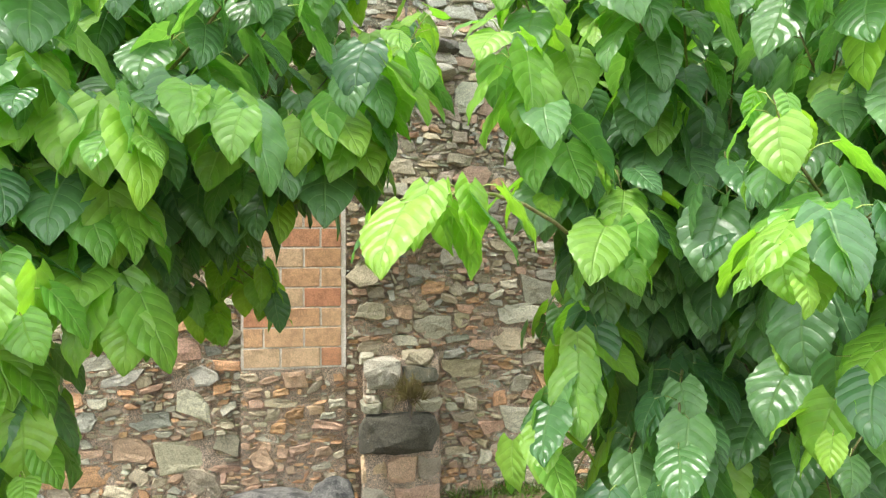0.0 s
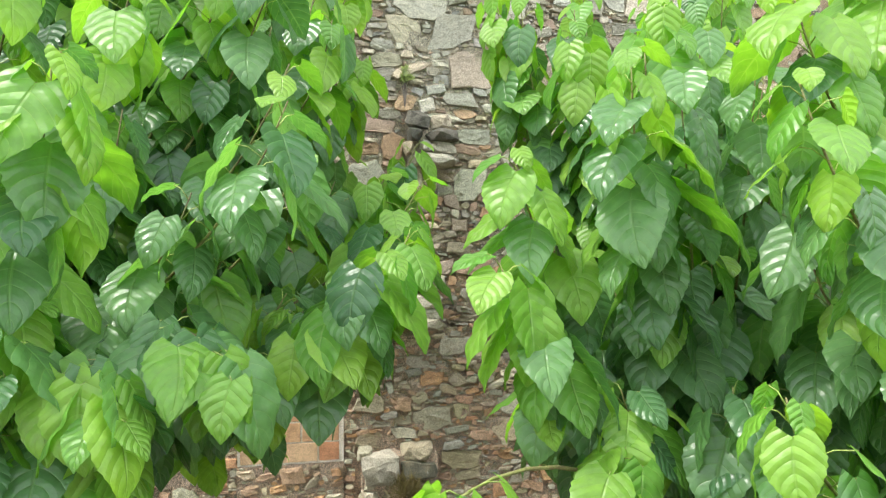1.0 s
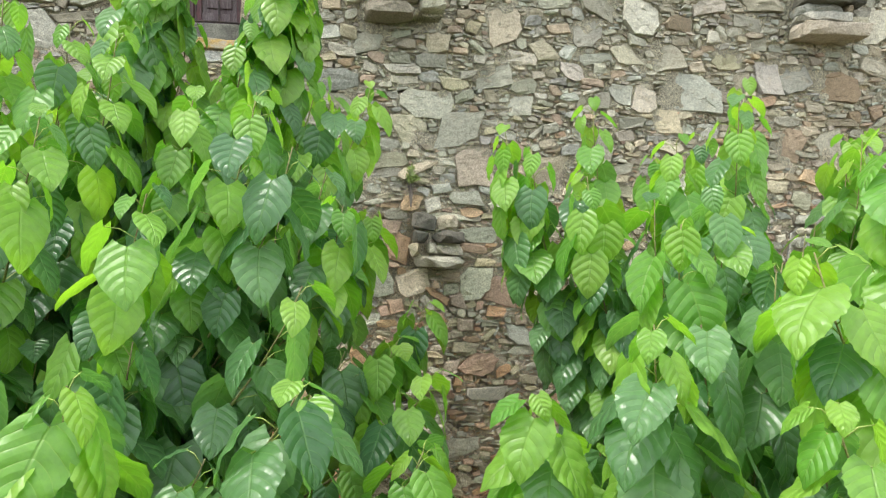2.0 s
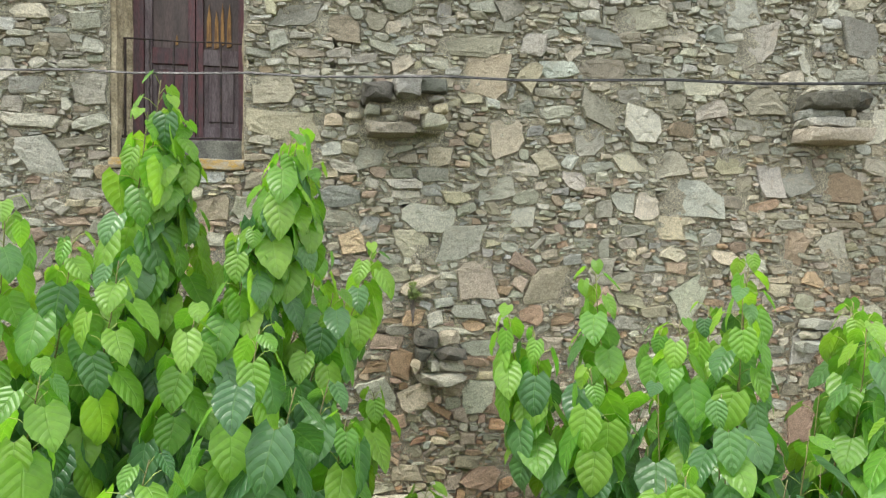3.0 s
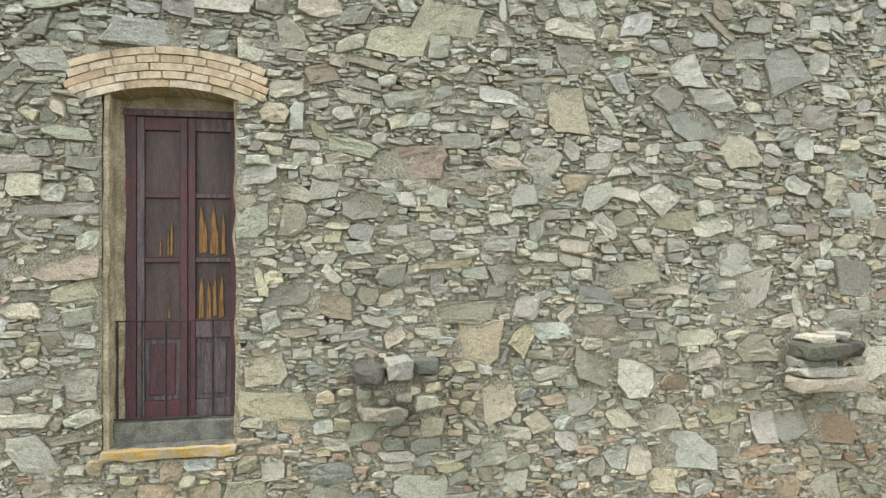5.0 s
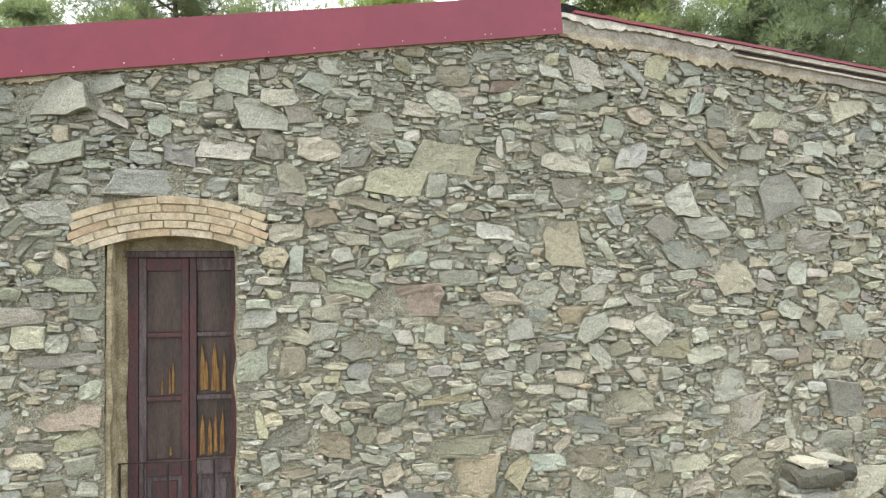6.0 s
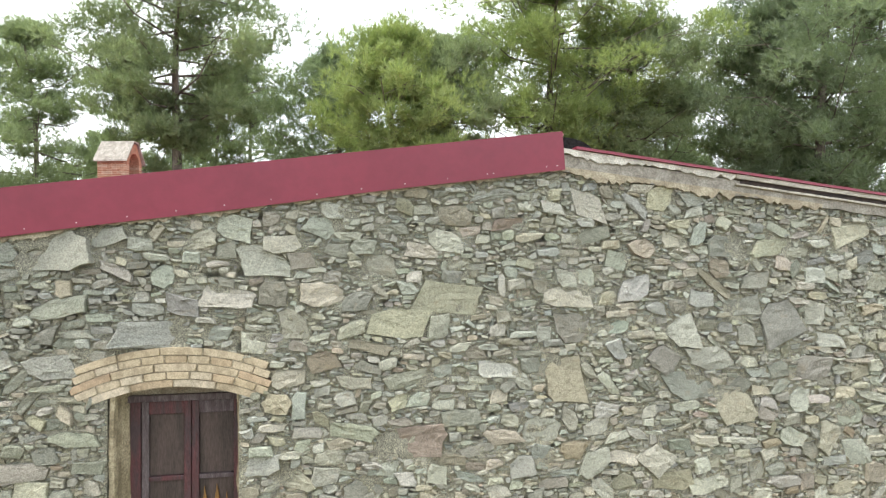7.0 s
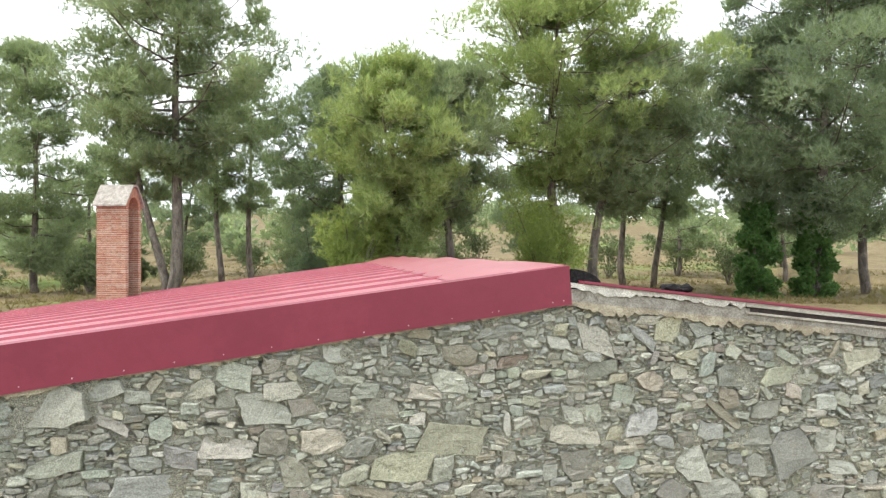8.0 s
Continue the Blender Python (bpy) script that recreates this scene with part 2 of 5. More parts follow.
BARK = worn_material("grey_bark", (0.20, 0.165, 0.13), (0.085, 0.065, 0.05), 0.95, 10, (1, 1, 0.3), relief=1.0)
PINE_BARK = worn_material("pine_bark", (0.21, 0.18, 0.155), (0.09, 0.074, 0.064), 0.95, 5, (1, 1, 0.35), relief=1.0)
NEEDLE = needle_material("pine_needles", (0.145, 0.178, 0.125), (0.33, 0.38, 0.245))
NEEDLE_BRIGHT = needle_material("bright_pine_needles", (0.16, 0.205, 0.095), (0.39, 0.45, 0.21))
NEEDLE_DARK = needle_material("dark_pine_needles", (0.128, 0.162, 0.122), (0.275, 0.33, 0.225))
IVY = needle_material("ivy_leaves", (0.055, 0.11, 0.04), (0.135, 0.245, 0.08))
SHRUB_BRIGHT = needle_material("bright_shrub_leaves", (0.17, 0.215, 0.075), (0.38, 0.43, 0.16))
OLIVE = needle_material("olive_leaves", (0.08, 0.10, 0.06), (0.22, 0.25, 0.16))
STRAW = needle_material("dry_grass", (0.10, 0.08, 0.04), (0.22, 0.18, 0.095))
WEED = needle_material("green_weed", (0.05, 0.10, 0.02), (0.16, 0.24, 0.05))
GROUND = ground_material()


# ---- mesh helpers ----
def link(name, verts, faces, material, parent=None, label="", smooth=False, tint=None, uv=None):
    me = bpy.data.meshes.new(name)
    me.from_pydata(verts, [], faces)
    me.materials.append(material)
    if smooth:
        me.polygons.foreach_set("use_smooth", [True] * len(me.polygons))
    if tint is not None:
        a = me.color_attributes.new("tint", "FLOAT_COLOR", "POINT")
        a.data.foreach_set("color", np.asarray(tint, np.float32).ravel())
    ob = new(name, me)
    if parent is not None:
        ob.parent = parent
    if label:
        ob["label"] = label
    return ob


def part(name, bm, material, parent, label="", smooth=False):
    me = bpy.data.meshes.new(name)
    bmesh.ops.recalc_face_normals(bm, faces=bm.faces)
    bm.to_mesh(me)
    bm.free()
    me.materials.append(material)
    if smooth:
        me.polygons.foreach_set("use_smooth", [True] * len(me.polygons))
    ob = new(name, me)
    ob.parent = parent
    if label:
        ob["label"] = label
    return ob


def thing(name, label, category, at=(0, 0, 0), group="", kind=""):
    ob = tagged(new(name), label, category, group, kind)
    ob.location = at
    return ob


def box(bm, lo, hi, bevel=0.0, jitter=0.0):
    vs = bmesh.ops.create_cube(bm, size=1.0)["verts"]
    for v in vs:
        v.co = Vector([lo[i] + (v.co[i] + 0.5) * (hi[i] - lo[i]) for i in range(3)])
        if jitter:
            v.co += Vector([random.uniform(-jitter, jitter) for _ in range(3)])
    if bevel:
        es = {e for v in vs for e in v.link_edges}
        bmesh.ops.bevel(bm, geom=list(es), offset=bevel, segments=2, affect="EDGES", profile=0.6)
    return bm


def tube(bm, pts, radii, sides=7):
    """A tapered tube along points."""
    pts = [Vector(p) for p in pts]
    rings = []
    for i, p in enumerate(pts):
        d = (pts[min(i + 1, len(pts) - 1)] - pts[max(i - 1, 0)]).normalized()
        a = d.cross(Vector((0.31, 0.87, 0.38))).normalized()
        b = d.cross(a)
        rings.append([bm.verts.new(p + float(radii[i]) * (math.cos(2 * math.pi * k / sides) * a + math.sin(2 * math.pi * k / sides) * b)) for k in range(sides)])
    for r0, r1 in zip(rings, rings[1:]):
        for k in range(sides):
            bm.faces.new((r0[k], r0[(k + 1) % sides], r1[(k + 1) % sides], r1[k]))
    bm.faces.new(rings[0][::-1])
    bm.faces.new(rings[-1])
    return bm


def prism(bm, outline, y0, y1):
    """A polygon in x and z, given thickness in y."""
    a = [bm.verts.new((x, y0, z)) for x, z in outline]
    b = [bm.verts.new((x, y1, z)) for x, z in outline]
    bm.faces.new(a)
    bm.faces.new(b[::-1])
    for i in range(len(a)):
        j = (i + 1) % len(a)
        bm.faces.new((a[j], a[i], b[i], b[j]))
    return bm


# ---- plan ----
FACE = 5.20                     # front of the gable wall
RIDGE_X, LEFT_X, RIGHT_X = 2.0, -8.0, 11.8
BACK_Y = 20.0


def gable_left(x):
    return 9.20 + 0.134 * (x - RIDGE_X)


def wall_top(x):
    """Height of the stonework under the roof."""
    return gable_left(x) if x < RIDGE_X else 9.19 - 0.112 * (x - RIDGE_X)


WIN_L, WIN_R, WIN_B, WIN_T = -1.43, -0.54, 4.90, 7.53
DOOR_L, DOOR_R, DOOR_B, DOOR_T = -0.535, 0.235, 0.12, 2.50


# ---- ground: terrace in front, bank hidden by the house, rising fields behind ----
def ground_height(x, y):
    front = 0.02 + 0.05 * math.sin(x * 1.7 + y) * 0.4
    t = min(1.0, max(0.0, (y - 12.0) / 9.0))
    t = t * t * (3 - 2 * t)
    back = 7.9 - 0.02 * max(0, x - 5) * (1 if x < 40 else 0) - 0.018 * max(0, -x) * (1 if x > -40 else 0)
    if y > 45:
        back += 0.035 * (min(y, 75) - 45)
    if y > 75:
        back += 0.085 * (y - 75) * (0.75 + 0.4 * math.sin(x * 0.011 + 1.0)) * (1.0 if y < 420 else 420.0 / y)
    back += 0.25 * noise.noise((x * 0.13, y * 0.13, 0.0)) + 1.2 * noise.noise((x * 0.02, y * 0.02, 4.0)) * min(1, max(0, (y - 40) / 60))
    return front * (1 - t) + back * t


def build_ground():
    near = np.concatenate([np.arange(-10, 60, 1.0)])
    ys = np.unique(np.concatenate([[-2500, -900, -300, -120, -60, -30, -18], near, np.geomspace(60, 2600, 40)]))
    half = np.concatenate([np.arange(0, 40, 1.0), np.geomspace(40, 2600, 34)])
    xs = np.unique(np.concatenate([-half, half]))
    verts = [(float(x), float(y), ground_height(float(x), float(y))) for y in ys for x in xs]
    w = len(xs)
    faces = [(j * w + i, j * w + i + 1, (j + 1) * w + i + 1, (j + 1) * w + i) for j in range(len(ys) - 1) for i in range(w - 1)]
    return tagged(link("ground", verts, faces, GROUND, smooth=True), "dry grassy ground rising to fields behind the house", "ground", kind="structure")


build_ground()


# ---- rubble wall ----
TONES = {
    "g": (0.445, 0.445, 0.375), "b": (0.41, 0.43, 0.40), "w": (0.51, 0.505, 0.435), "t": (0.485, 0.44, 0.34),
    "r": (0.56, 0.395, 0.30), "o": (0.55, 0.345, 0.205), "y": (0.50, 0.46, 0.32), "d": (0.12, 0.122, 0.105), "p": (0.455, 0.415, 0.335),
}
TONE_KEYS = list(TONES)
# marked stones: x, z, width, height, tone
HIGH = [
    (-1.76, 8.51, 0.45, 0.29, "g"), (-0.32, 8.48, 0.35, 0.27, "w"), (1.07, 8.18, 0.55, 0.24, "t"), (0.65, 7.98, 0.44, 0.22, "y"),
    (-0.12, 7.97, 0.19, 0.21, "t"), (3.07, 7.87, 0.28, 0.25, "w"), (3.16, 7.41, 0.42, 0.28, "w"), (3.56, 7.20, 0.37, 0.25, "t"),
    (1.83, 7.08, 0.28, 0.24, "g"), (0.78, 7.08, 0.53, 0.24, "r"), (2.53, 6.85, 0.27, 0.15, "w"), (2.06, 8.16, 0.39, 0.16, "t"),
    (-1.16, 7.94, 0.52, 0.21, "b"), (-0.44, 7.86, 0.20, 0.19, "w"), (4.50, 7.75, 0.28, 0.12, "g"), (2.20, 8.94, 0.27, 0.21, "g"),
]
MIDDLE = [
    (0.40, 6.70, 0.28, 0.18, "g"), (-0.15, 6.05, 0.31, 0.14, "g"), (2.24, 5.74, 0.39, 0.21, "t"), (3.04, 4.71, 0.47, 0.30, "b"),
    (2.64, 4.65, 0.21, 0.23, "w"), (1.16, 5.90, 0.50, 0.16, "t"), (0.19, 5.97, 0.30, 0.20, "r"), (-0.33, 5.51, 0.34, 0.23, "t"),
    (-0.26, 5.24, 0.53, 0.21, "y"), (-1.55, 5.42, 0.27, 0.20, "w"), (-1.66, 6.26, 0.55, 0.20, "r"), (-1.71, 6.66, 0.56, 0.09, "g"),
    (-0.38, 6.93, 0.29, 0.13, "b"), (0.71, 4.36, 0.24, 0.23, "t"), (1.07, 4.36, 0.34, 0.25, "w"), (1.57, 4.55, 0.19, 0.16, "w"),
]
MIDDLE_RIGHT = [
    (2.85, 5.02, 0.30, 0.22, "w"), (2.14, 5.14, 0.24, 0.19, "w"), (1.27, 5.66, 0.38, 0.29, "r"), (3.49, 6.30, 0.29, 0.24, "b"),
    (2.59, 6.19, 0.40, 0.23, "t"), (1.07, 6.27, 0.42, 0.08, "y"), (-1.90, 4.98, 0.29, 0.25, "g"), (0.15, 4.71, 0.33, 0.18, "b"),
    (3.77, 4.88, 0.24, 0.25, "b"), (4.02, 4.90, 0.30, 0.25, "b"), (4.40, 4.85, 0.42, 0.23, "o"), (0.15, 4.55, 0.33, 0.12, "g"),
]
LOWER = [
    (1.20, 4.06, 0.34, 0.25, "t"), (1.80, 4.01, 0.33, 0.28, "t"), (4.08, 3.50, 0.27, 0.30, "b"), (-0.76, 4.59, 0.23, 0.15, "t"),
    (-0.46, 4.62, 0.26, 0.19, "g"), (0.50, 3.61, 0.21, 0.12, "r"), (0.96, 3.69, 0.32, 0.07, "w"),
]
FOOT = [
    (0.88, 1.35, 0.31, 0.18, "w"), (1.53, 1.25, 0.30, 0.19, "t"), (1.63, 1.45, 0.30, 0.13, "w"), (1.60, 0.59, 0.30, 0.22, "w"),
    (-0.85, 1.02, 0.30, 0.14, "b"), (-1.17, 0.73, 0.27, 0.11, "b"), (-1.36, 1.04, 0.27, 0.10, "b"), (-0.90, 0.45, 0.39, 0.21, "t"),
    (-0.99, 1.23, 0.29, 0.17, "r"), (-1.68, 0.35, 0.52, 0.14, "o"), (-1.52, 1.17, 0.21, 0.12, "w"), (0.46, 1.20, 0.30, 0.12, "t"),
    (3.89, 0.84, 0.32, 0.30, "t"), (4.36, 0.82, 0.28, 0.31, "w"),
]
MARKED = HIGH + MIDDLE + MIDDLE_RIGHT + LOWER + FOOT
def clip(poly, nx, nz, c):
    """The part of a polygon where nx * x + nz * z <= c."""
    out = []
    for i, (x0, z0) in enumerate(poly):
        x1, z1 = poly[(i + 1) % len(poly)]
        d0, d1 = nx * x0 + nz * z0 - c, nx * x1 + nz * z1 - c
        if d0 <= 0:
            out.append((x0, z0))
        if (d0 < 0 < d1) or (d1 < 0 < d0):
            k = d0 / (d0 - d1)
            out.append((x0 + k * (x1 - x0), z0 + k * (z1 - z0)))
    return out


def slab(rng, x, z, w, h, turn):
    """A broken slab: a skewed quadrangle with some corners knocked off."""
    skew = rng.normal(0, 0.22) * h
    quad = [(sx * w / 2 * (1 + rng.normal(0, 0.15)) + sz * skew / 2, sz * h / 2 * (1 + rng.normal(0, 0.22))) for sx, sz in ((-1, -1), (1, -1), (1, 1), (-1, 1))]
    poly = []
    for k in range(4):
        (ax, az), (bx, bz), (ex, ez) = quad[k], quad[k - 1], quad[(k + 1) % 4]
        if rng.random() < 0.62:
            p, q = rng.uniform(0.12, 0.45), rng.uniform(0.08, 0.35)
            poly += [(ax + (bx - ax) * p, az + (bz - az) * p), (ax + (ex - ax) * q, az + (ez - az) * q)]
        else:
            poly.append((ax, az))
    c, d = math.cos(turn), math.sin(turn)
    return np.array([(p * c - q * d, p * d + q * c) for p, q in poly]), np.array((x, z))


class Bed:
    """Which parts of the wall are taken, on a fine raster."""
    STEP = 0.011

    def __init__(self, x0, x1, z0, z1, blocks):
        self.x0, self.z0 = x0, z0
        self.xs = np.arange(x0, x1, self.STEP) + self.STEP / 2
        self.zs = np.arange(z0, z1, self.STEP) + self.STEP / 2
        tops = np.array([wall_top(x) for x in self.xs]) - 0.012
        self.taken = self.zs[:, None] > tops[None, :]
        for a, b, c, d in blocks:
            self.taken[np.ix_((self.zs > c) & (self.zs < d), (self.xs > a) & (self.xs < b))] = True

    def free(self, x, z):
        i, j = int((x - self.x0) / self.STEP), int((z - self.z0) / self.STEP)
        return 0 <= i < len(self.xs) and 0 <= j < len(self.zs) and not self.taken[j, i]

    def lay(self, poly, share):
        """Takes the outline's place if at most this share of it is taken already."""
        i0, j0 = ((poly.min(0) - (self.x0, self.z0)) / self.STEP).astype(int)
        i1, j1 = ((poly.max(0) - (self.x0, self.z0)) / self.STEP).astype(int) + 1
        if i0 < 0 or j0 < 0 or i1 > len(self.xs) or j1 > len(self.zs):
            return False
        gx, gz = self.xs[i0:i1][None, :], self.zs[j0:j1][:, None]
        inside = np.ones((j1 - j0, i1 - i0), bool)
        for (ax, az), (bx, bz) in zip(poly, np.roll(poly, -1, 0)):
            inside &= (bx - ax) * (gz - az) - (bz - az) * (gx - ax) >= 0
        n = inside.sum()
        if n == 0 or (self.taken[j0:j1, i0:i1] & inside).sum() > share * n:
            return False
        self.taken[j0:j1, i0:i1] |= inside
        return True


def lay_stones(rng, bed, x0, x1, z0, z1, coarse=1.0):
    """Slabs of falling size dropped into the free places, each as large as its place allows; then chips."""
    area = (x1 - x0) * (z1 - z0)
    for lo, hi, tries in ((0.19, 0.32, 5), (0.12, 0.21, 36), (0.075, 0.14, 260), (0.048, 0.085, 900), (0.026, 0.055, 1100)):
        for _ in range(int(area * tries / coarse**2)):
            x, z = rng.uniform(x0, x1), rng.uniform(z0, z1)
            if not bed.free(x, z):
                continue
            small = 1.0 if z > 3.0 or hi < 0.1 else 0.8
            w = rng.uniform(lo, hi) * coarse * small
            h = max(0.014, w / min(4.5, max(0.9, rng.lognormal(0.72, 0.40))))
            turn = rng.normal(0, 0.11) if rng.random() < 0.85 else rng.normal(0, 0.7)
            shape, at = slab(rng, x, z, w, h, turn)
            for k in (1.25, 1.0, 0.8, 0.62) if hi > 0.06 else (1.0, 0.7):
                poly = shape * k + at
                if bed.lay(poly, 0.07):
                    yield poly
                    break


def stone_shape(rng, poly, gap, rise, face=None):
    """Verts and faces of one stone: straight broken edges, worn arris, cleaved and slightly tilted face."""
    face = FACE if face is None else face
    pts = np.array(poly)
    big = np.ptp(pts[:, 0]) > 0.10
    mid = pts.mean(0)
    ring = []
    for a, b in zip(pts, np.roll(pts, -1, 0)):
        ln = np.hypot(*(b - a))
        ring.append(a)
        if ln > 0.06:
            for q in (0.5,) if ln < 0.16 else (0.33, 0.68):
                ring.append(a + (b - a) * (q + rng.uniform(-0.1, 0.1)) + (mid - a) * rng.uniform(-0.015, 0.07))
    ring = np.array(ring)
    out = ring - mid
    dist = np.hypot(out[:, 0], out[:, 1])
    if dist.min() < gap * 1.5:
        return None
    out = out * np.maximum(0.5, 1 - gap * rng.uniform(0.2, 1.6, len(ring)) / dist)[:, None]
    size = np.hypot(out[:, 0], out[:, 1]).mean()
    tx, tz = rng.normal(0, 0.10), rng.normal(0, 0.10) - 0.04
    n = len(out)

    def lay(scale, depth, tilt, rough=0.0):
        p = out * (scale if np.isscalar(scale) else scale[:, None]) + mid
        y = face - depth - tilt * ((p[:, 0] - mid[0]) * tx + (p[:, 1] - mid[1]) * tz) + (rng.normal(0, rough, n) if rough else 0.0)
        return np.column_stack([p[:, 0], y, p[:, 1]])

    worn = np.clip(1 - rng.uniform(0.0015, 0.0085, n) / size, 0.75, 0.985)
    layers = [lay(1.0, -0.04, 0), lay(0.995, rise * 0.62, 1.0, 0.0015), lay(worn, rise, 1.0, 0.0012)]
    if size < 0.03:
        layers = [layers[0], lay(0.9, rise, 1.0, 0.002)]
    elif big:
        layers.append(lay(rng.uniform(0.4, 0.75), rise + rng.uniform(-0.003, 0.007), 1.0, 0.004))
    m = len(layers)
    f = [(k * n + i, k * n + (i + 1) % n, (k + 1) * n + (i + 1) % n, (k + 1) * n + i) for k in range(m - 1) for i in range(n)]
    f.append(tuple(range((m - 1) * n, m * n)))
    return np.concatenate(layers), f


def foot_share(z):
    """1 at the foot of the wall, where the joints are filled flush, 0 higher up."""
    return max(0.0, min(1.0, (3.4 - z) / 1.6))


def cut_back(poly, x, z, blocks):
    """An outline kept clear of openings."""
    for a, b, c, d in blocks:
        if len(poly) < 3 or x < a - 0.6 or x > b + 0.6 or z < c - 0.4 or z > d + 0.4:
            continue
        _, nx, nz, k = max((a - x, 1, 0, a), (x - b, -1, 0, -b), (c - z, 0, 1, c), (z - d, 0, -1, -d))
        poly = clip(poly, nx, nz, k)
    return poly


def stone_tone(rng, x, z, key=None):
    low = max(0.0, min(1.0, (6.0 - z + 0.9 * noise.noise((x * 0.8, z * 0.8, 2.0))) / 4.2))
    if key is None:
        p = np.array([0.40, 0.13, 0.18, 0.11, 0.012, 0.010, 0.07, 0.0, 0.10]) * (1 - low) + np.array([0.07, 0.05, 0.13, 0.21, 0.25, 0.12, 0.07, 0.0, 0.15]) * low
        key = TONE_KEYS[rng.choice(len(TONE_KEYS), p=p / p.sum())]
    base = np.array(TONES[key])
    if key in "ro":                       # iron-stained stones are browner high up
        base = base * (0.78 + 0.22 * low) * low + (0.5 * base * 0.8 + 0.5 * np.array(TONES["t"]) * 0.95) * (1 - low)
    if key != "d":                        # weathering draws the tones together, more so high up
        up = max(0.0, min(1.0, (z - 5.5) / 2.5))
        base = base + (np.array((0.425, 0.412, 0.318)) * (1 - up) + np.array((0.395, 0.415, 0.360)) * up - base) * (0.32 - 0.26 * low + 0.13 * up)
    c = 0.88 * base * rng.uniform(0.68, 1.26) * (1 + low * np.array([0.055, 0.0, -0.11])) * (1 + rng.normal(0, 0.02, 3))
    return (*np.clip(c, 0.03, 0.8), 1.0)


CORBELS = [  # x0, x1, z0, z1, front: stubs of broken cross walls
    (0.32, 0.96, 5.15, 5.56, 4.92), (0.70, 1.08, 3.30, 3.70, 4.95), (0.35, 0.95, 2.06, 2.46, 4.95), (0.33, 0.97, 0.0, 1.18, 4.93),
    (3.95, 4.60, 5.20, 5.64, 4.90), (3.98, 4.56, 3.44, 3.72, 5.00),
]


HOLES = [(1.23, 8.10, 0.045, 0.028), (-0.495, 8.38, 0.05, 0.028), (-0.72, 8.37, 0.06, 0.022), (1.30, 7.05, 0.03, 0.024)]   # put-log holes: x, z, half width, half height


def build_wall():
    wall = tagged(new("wall_south"), "tall rubble stone gable wall with earth mortar", "wall", kind="structure")
    # solid core, with the window opening left through it
    bm = bmesh.new()
    a, b, c, d = WIN_L - 0.01, WIN_R + 0.01, WIN_B - 0.02, WIN_T + 0.06
    back, front = FACE + 0.60, FACE + 0.12
    prism(bm, [(LEFT_X, -0.5), (a, -0.5), (a, gable_left(a)), (LEFT_X, gable_left(LEFT_X))], front, back)
    prism(bm, [(a, -0.5), (b, -0.5), (b, c), (a, c)], front, back)
    prism(bm, [(a, d), (b, d), (b, gable_left(b)), (a, gable_left(a))], front, back)
    prism(bm, [(b, -0.5), (RIGHT_X, -0.5), (RIGHT_X, wall_top(RIGHT_X)), (RIDGE_X, 9.19), (b, gable_left(b))], front, back)
    part("wall_core", bm, MORTAR, wall, "earth and lime core of the wall")
    # uneven mortar bed between the stones, lapping over their edges here and there, with some open pockets
    rng = np.random.default_rng(11)
    xs = np.unique(np.concatenate([np.arange(LEFT_X, -2.4, 0.2), np.arange(-2.4, 5.3, 0.024), np.arange(5.3, RIGHT_X + 0.1, 0.2), [a, b]]))
    rows = np.unique(np.concatenate([np.arange(-0.2, 9.2, 0.024), [c, d]]))
    pockets = {}
    open_joints = [(rng.uniform(-2.3, 5.2), rng.uniform(0.2, 9.0), rng.uniform(0.02, 0.055), rng.uniform(0.012, 0.022)) for _ in range(420)]
    for px, pz, w, h in open_joints + HOLES:
        for q in range(int((pz - 0.08) / 0.1), int((pz + 0.08) / 0.1) + 1):
            pockets.setdefault((int(px // 0.2), q), []).append((px, pz, w, h))
    verts, index = [], {}
    for j, z in enumerate(rows):
        for i, x in enumerate(xs):
            h = min(z, wall_top(x) - 0.004)
            y = FACE - 0.0025 - 0.002 * foot_share(z) - 0.017 * noise.noise((x * 11, 1.0, z * 14)) - 0.012 * noise.noise((x * 3.1, 5.0, z * 3.1)) - 0.006 * noise.noise((x * 41, 2.0, z * 41))
            for px, pz, pw, ph in pockets.get((int(x // 0.2), int(z / 0.1)), ()):
                y += 0.085 * max(0.0, 1 - ((x - px) / pw) ** 2 - ((z - pz) / ph) ** 2) ** 0.4
            index[j, i] = len(verts)
            verts.append((float(x), y, float(h)))
    faces = []
    for j in range(len(rows) - 1):
        for i in range(len(xs) - 1):
            mx, mz = (xs[i] + xs[i + 1]) / 2, (rows[j] + rows[j + 1]) / 2
            if (a < mx < b and c < mz < d) or rows[j] > wall_top(mx):
                continue
            faces.append((index[j, i], index[j, i + 1], index[j + 1, i + 1], index[j + 1, i]))
    link("mortar", verts, faces, MORTAR, wall, "rough earth mortar between the stones", smooth=True)

    blocks = [(WIN_L - 0.02, WIN_R + 0.02, WIN_B - 0.03, WIN_T + 0.30), (WIN_L - 0.24, WIN_R + 0.24, WIN_T - 0.02, WIN_T + 0.22),
              (DOOR_L, DOOR_R, DOOR_B - 0.3, DOOR_T)]
    blocks += [(x0, x1, z0 - 0.02, z1) for x0, x1, z0, z1, _ in CORBELS]
    shapes = []
    bed = Bed(-2.4, 5.3, -0.12, 9.25, blocks + [(x - w, x + w, z - h, z + h) for x, z, w, h in HOLES])
    outlines = []
    for x, z, w, h, key in MARKED:
        shape, at = slab(rng, x, z, w * 1.03, h * 1.03, rng.normal(0, 0.06))
        poly = shape + at
        bed.lay(poly, 1.0)
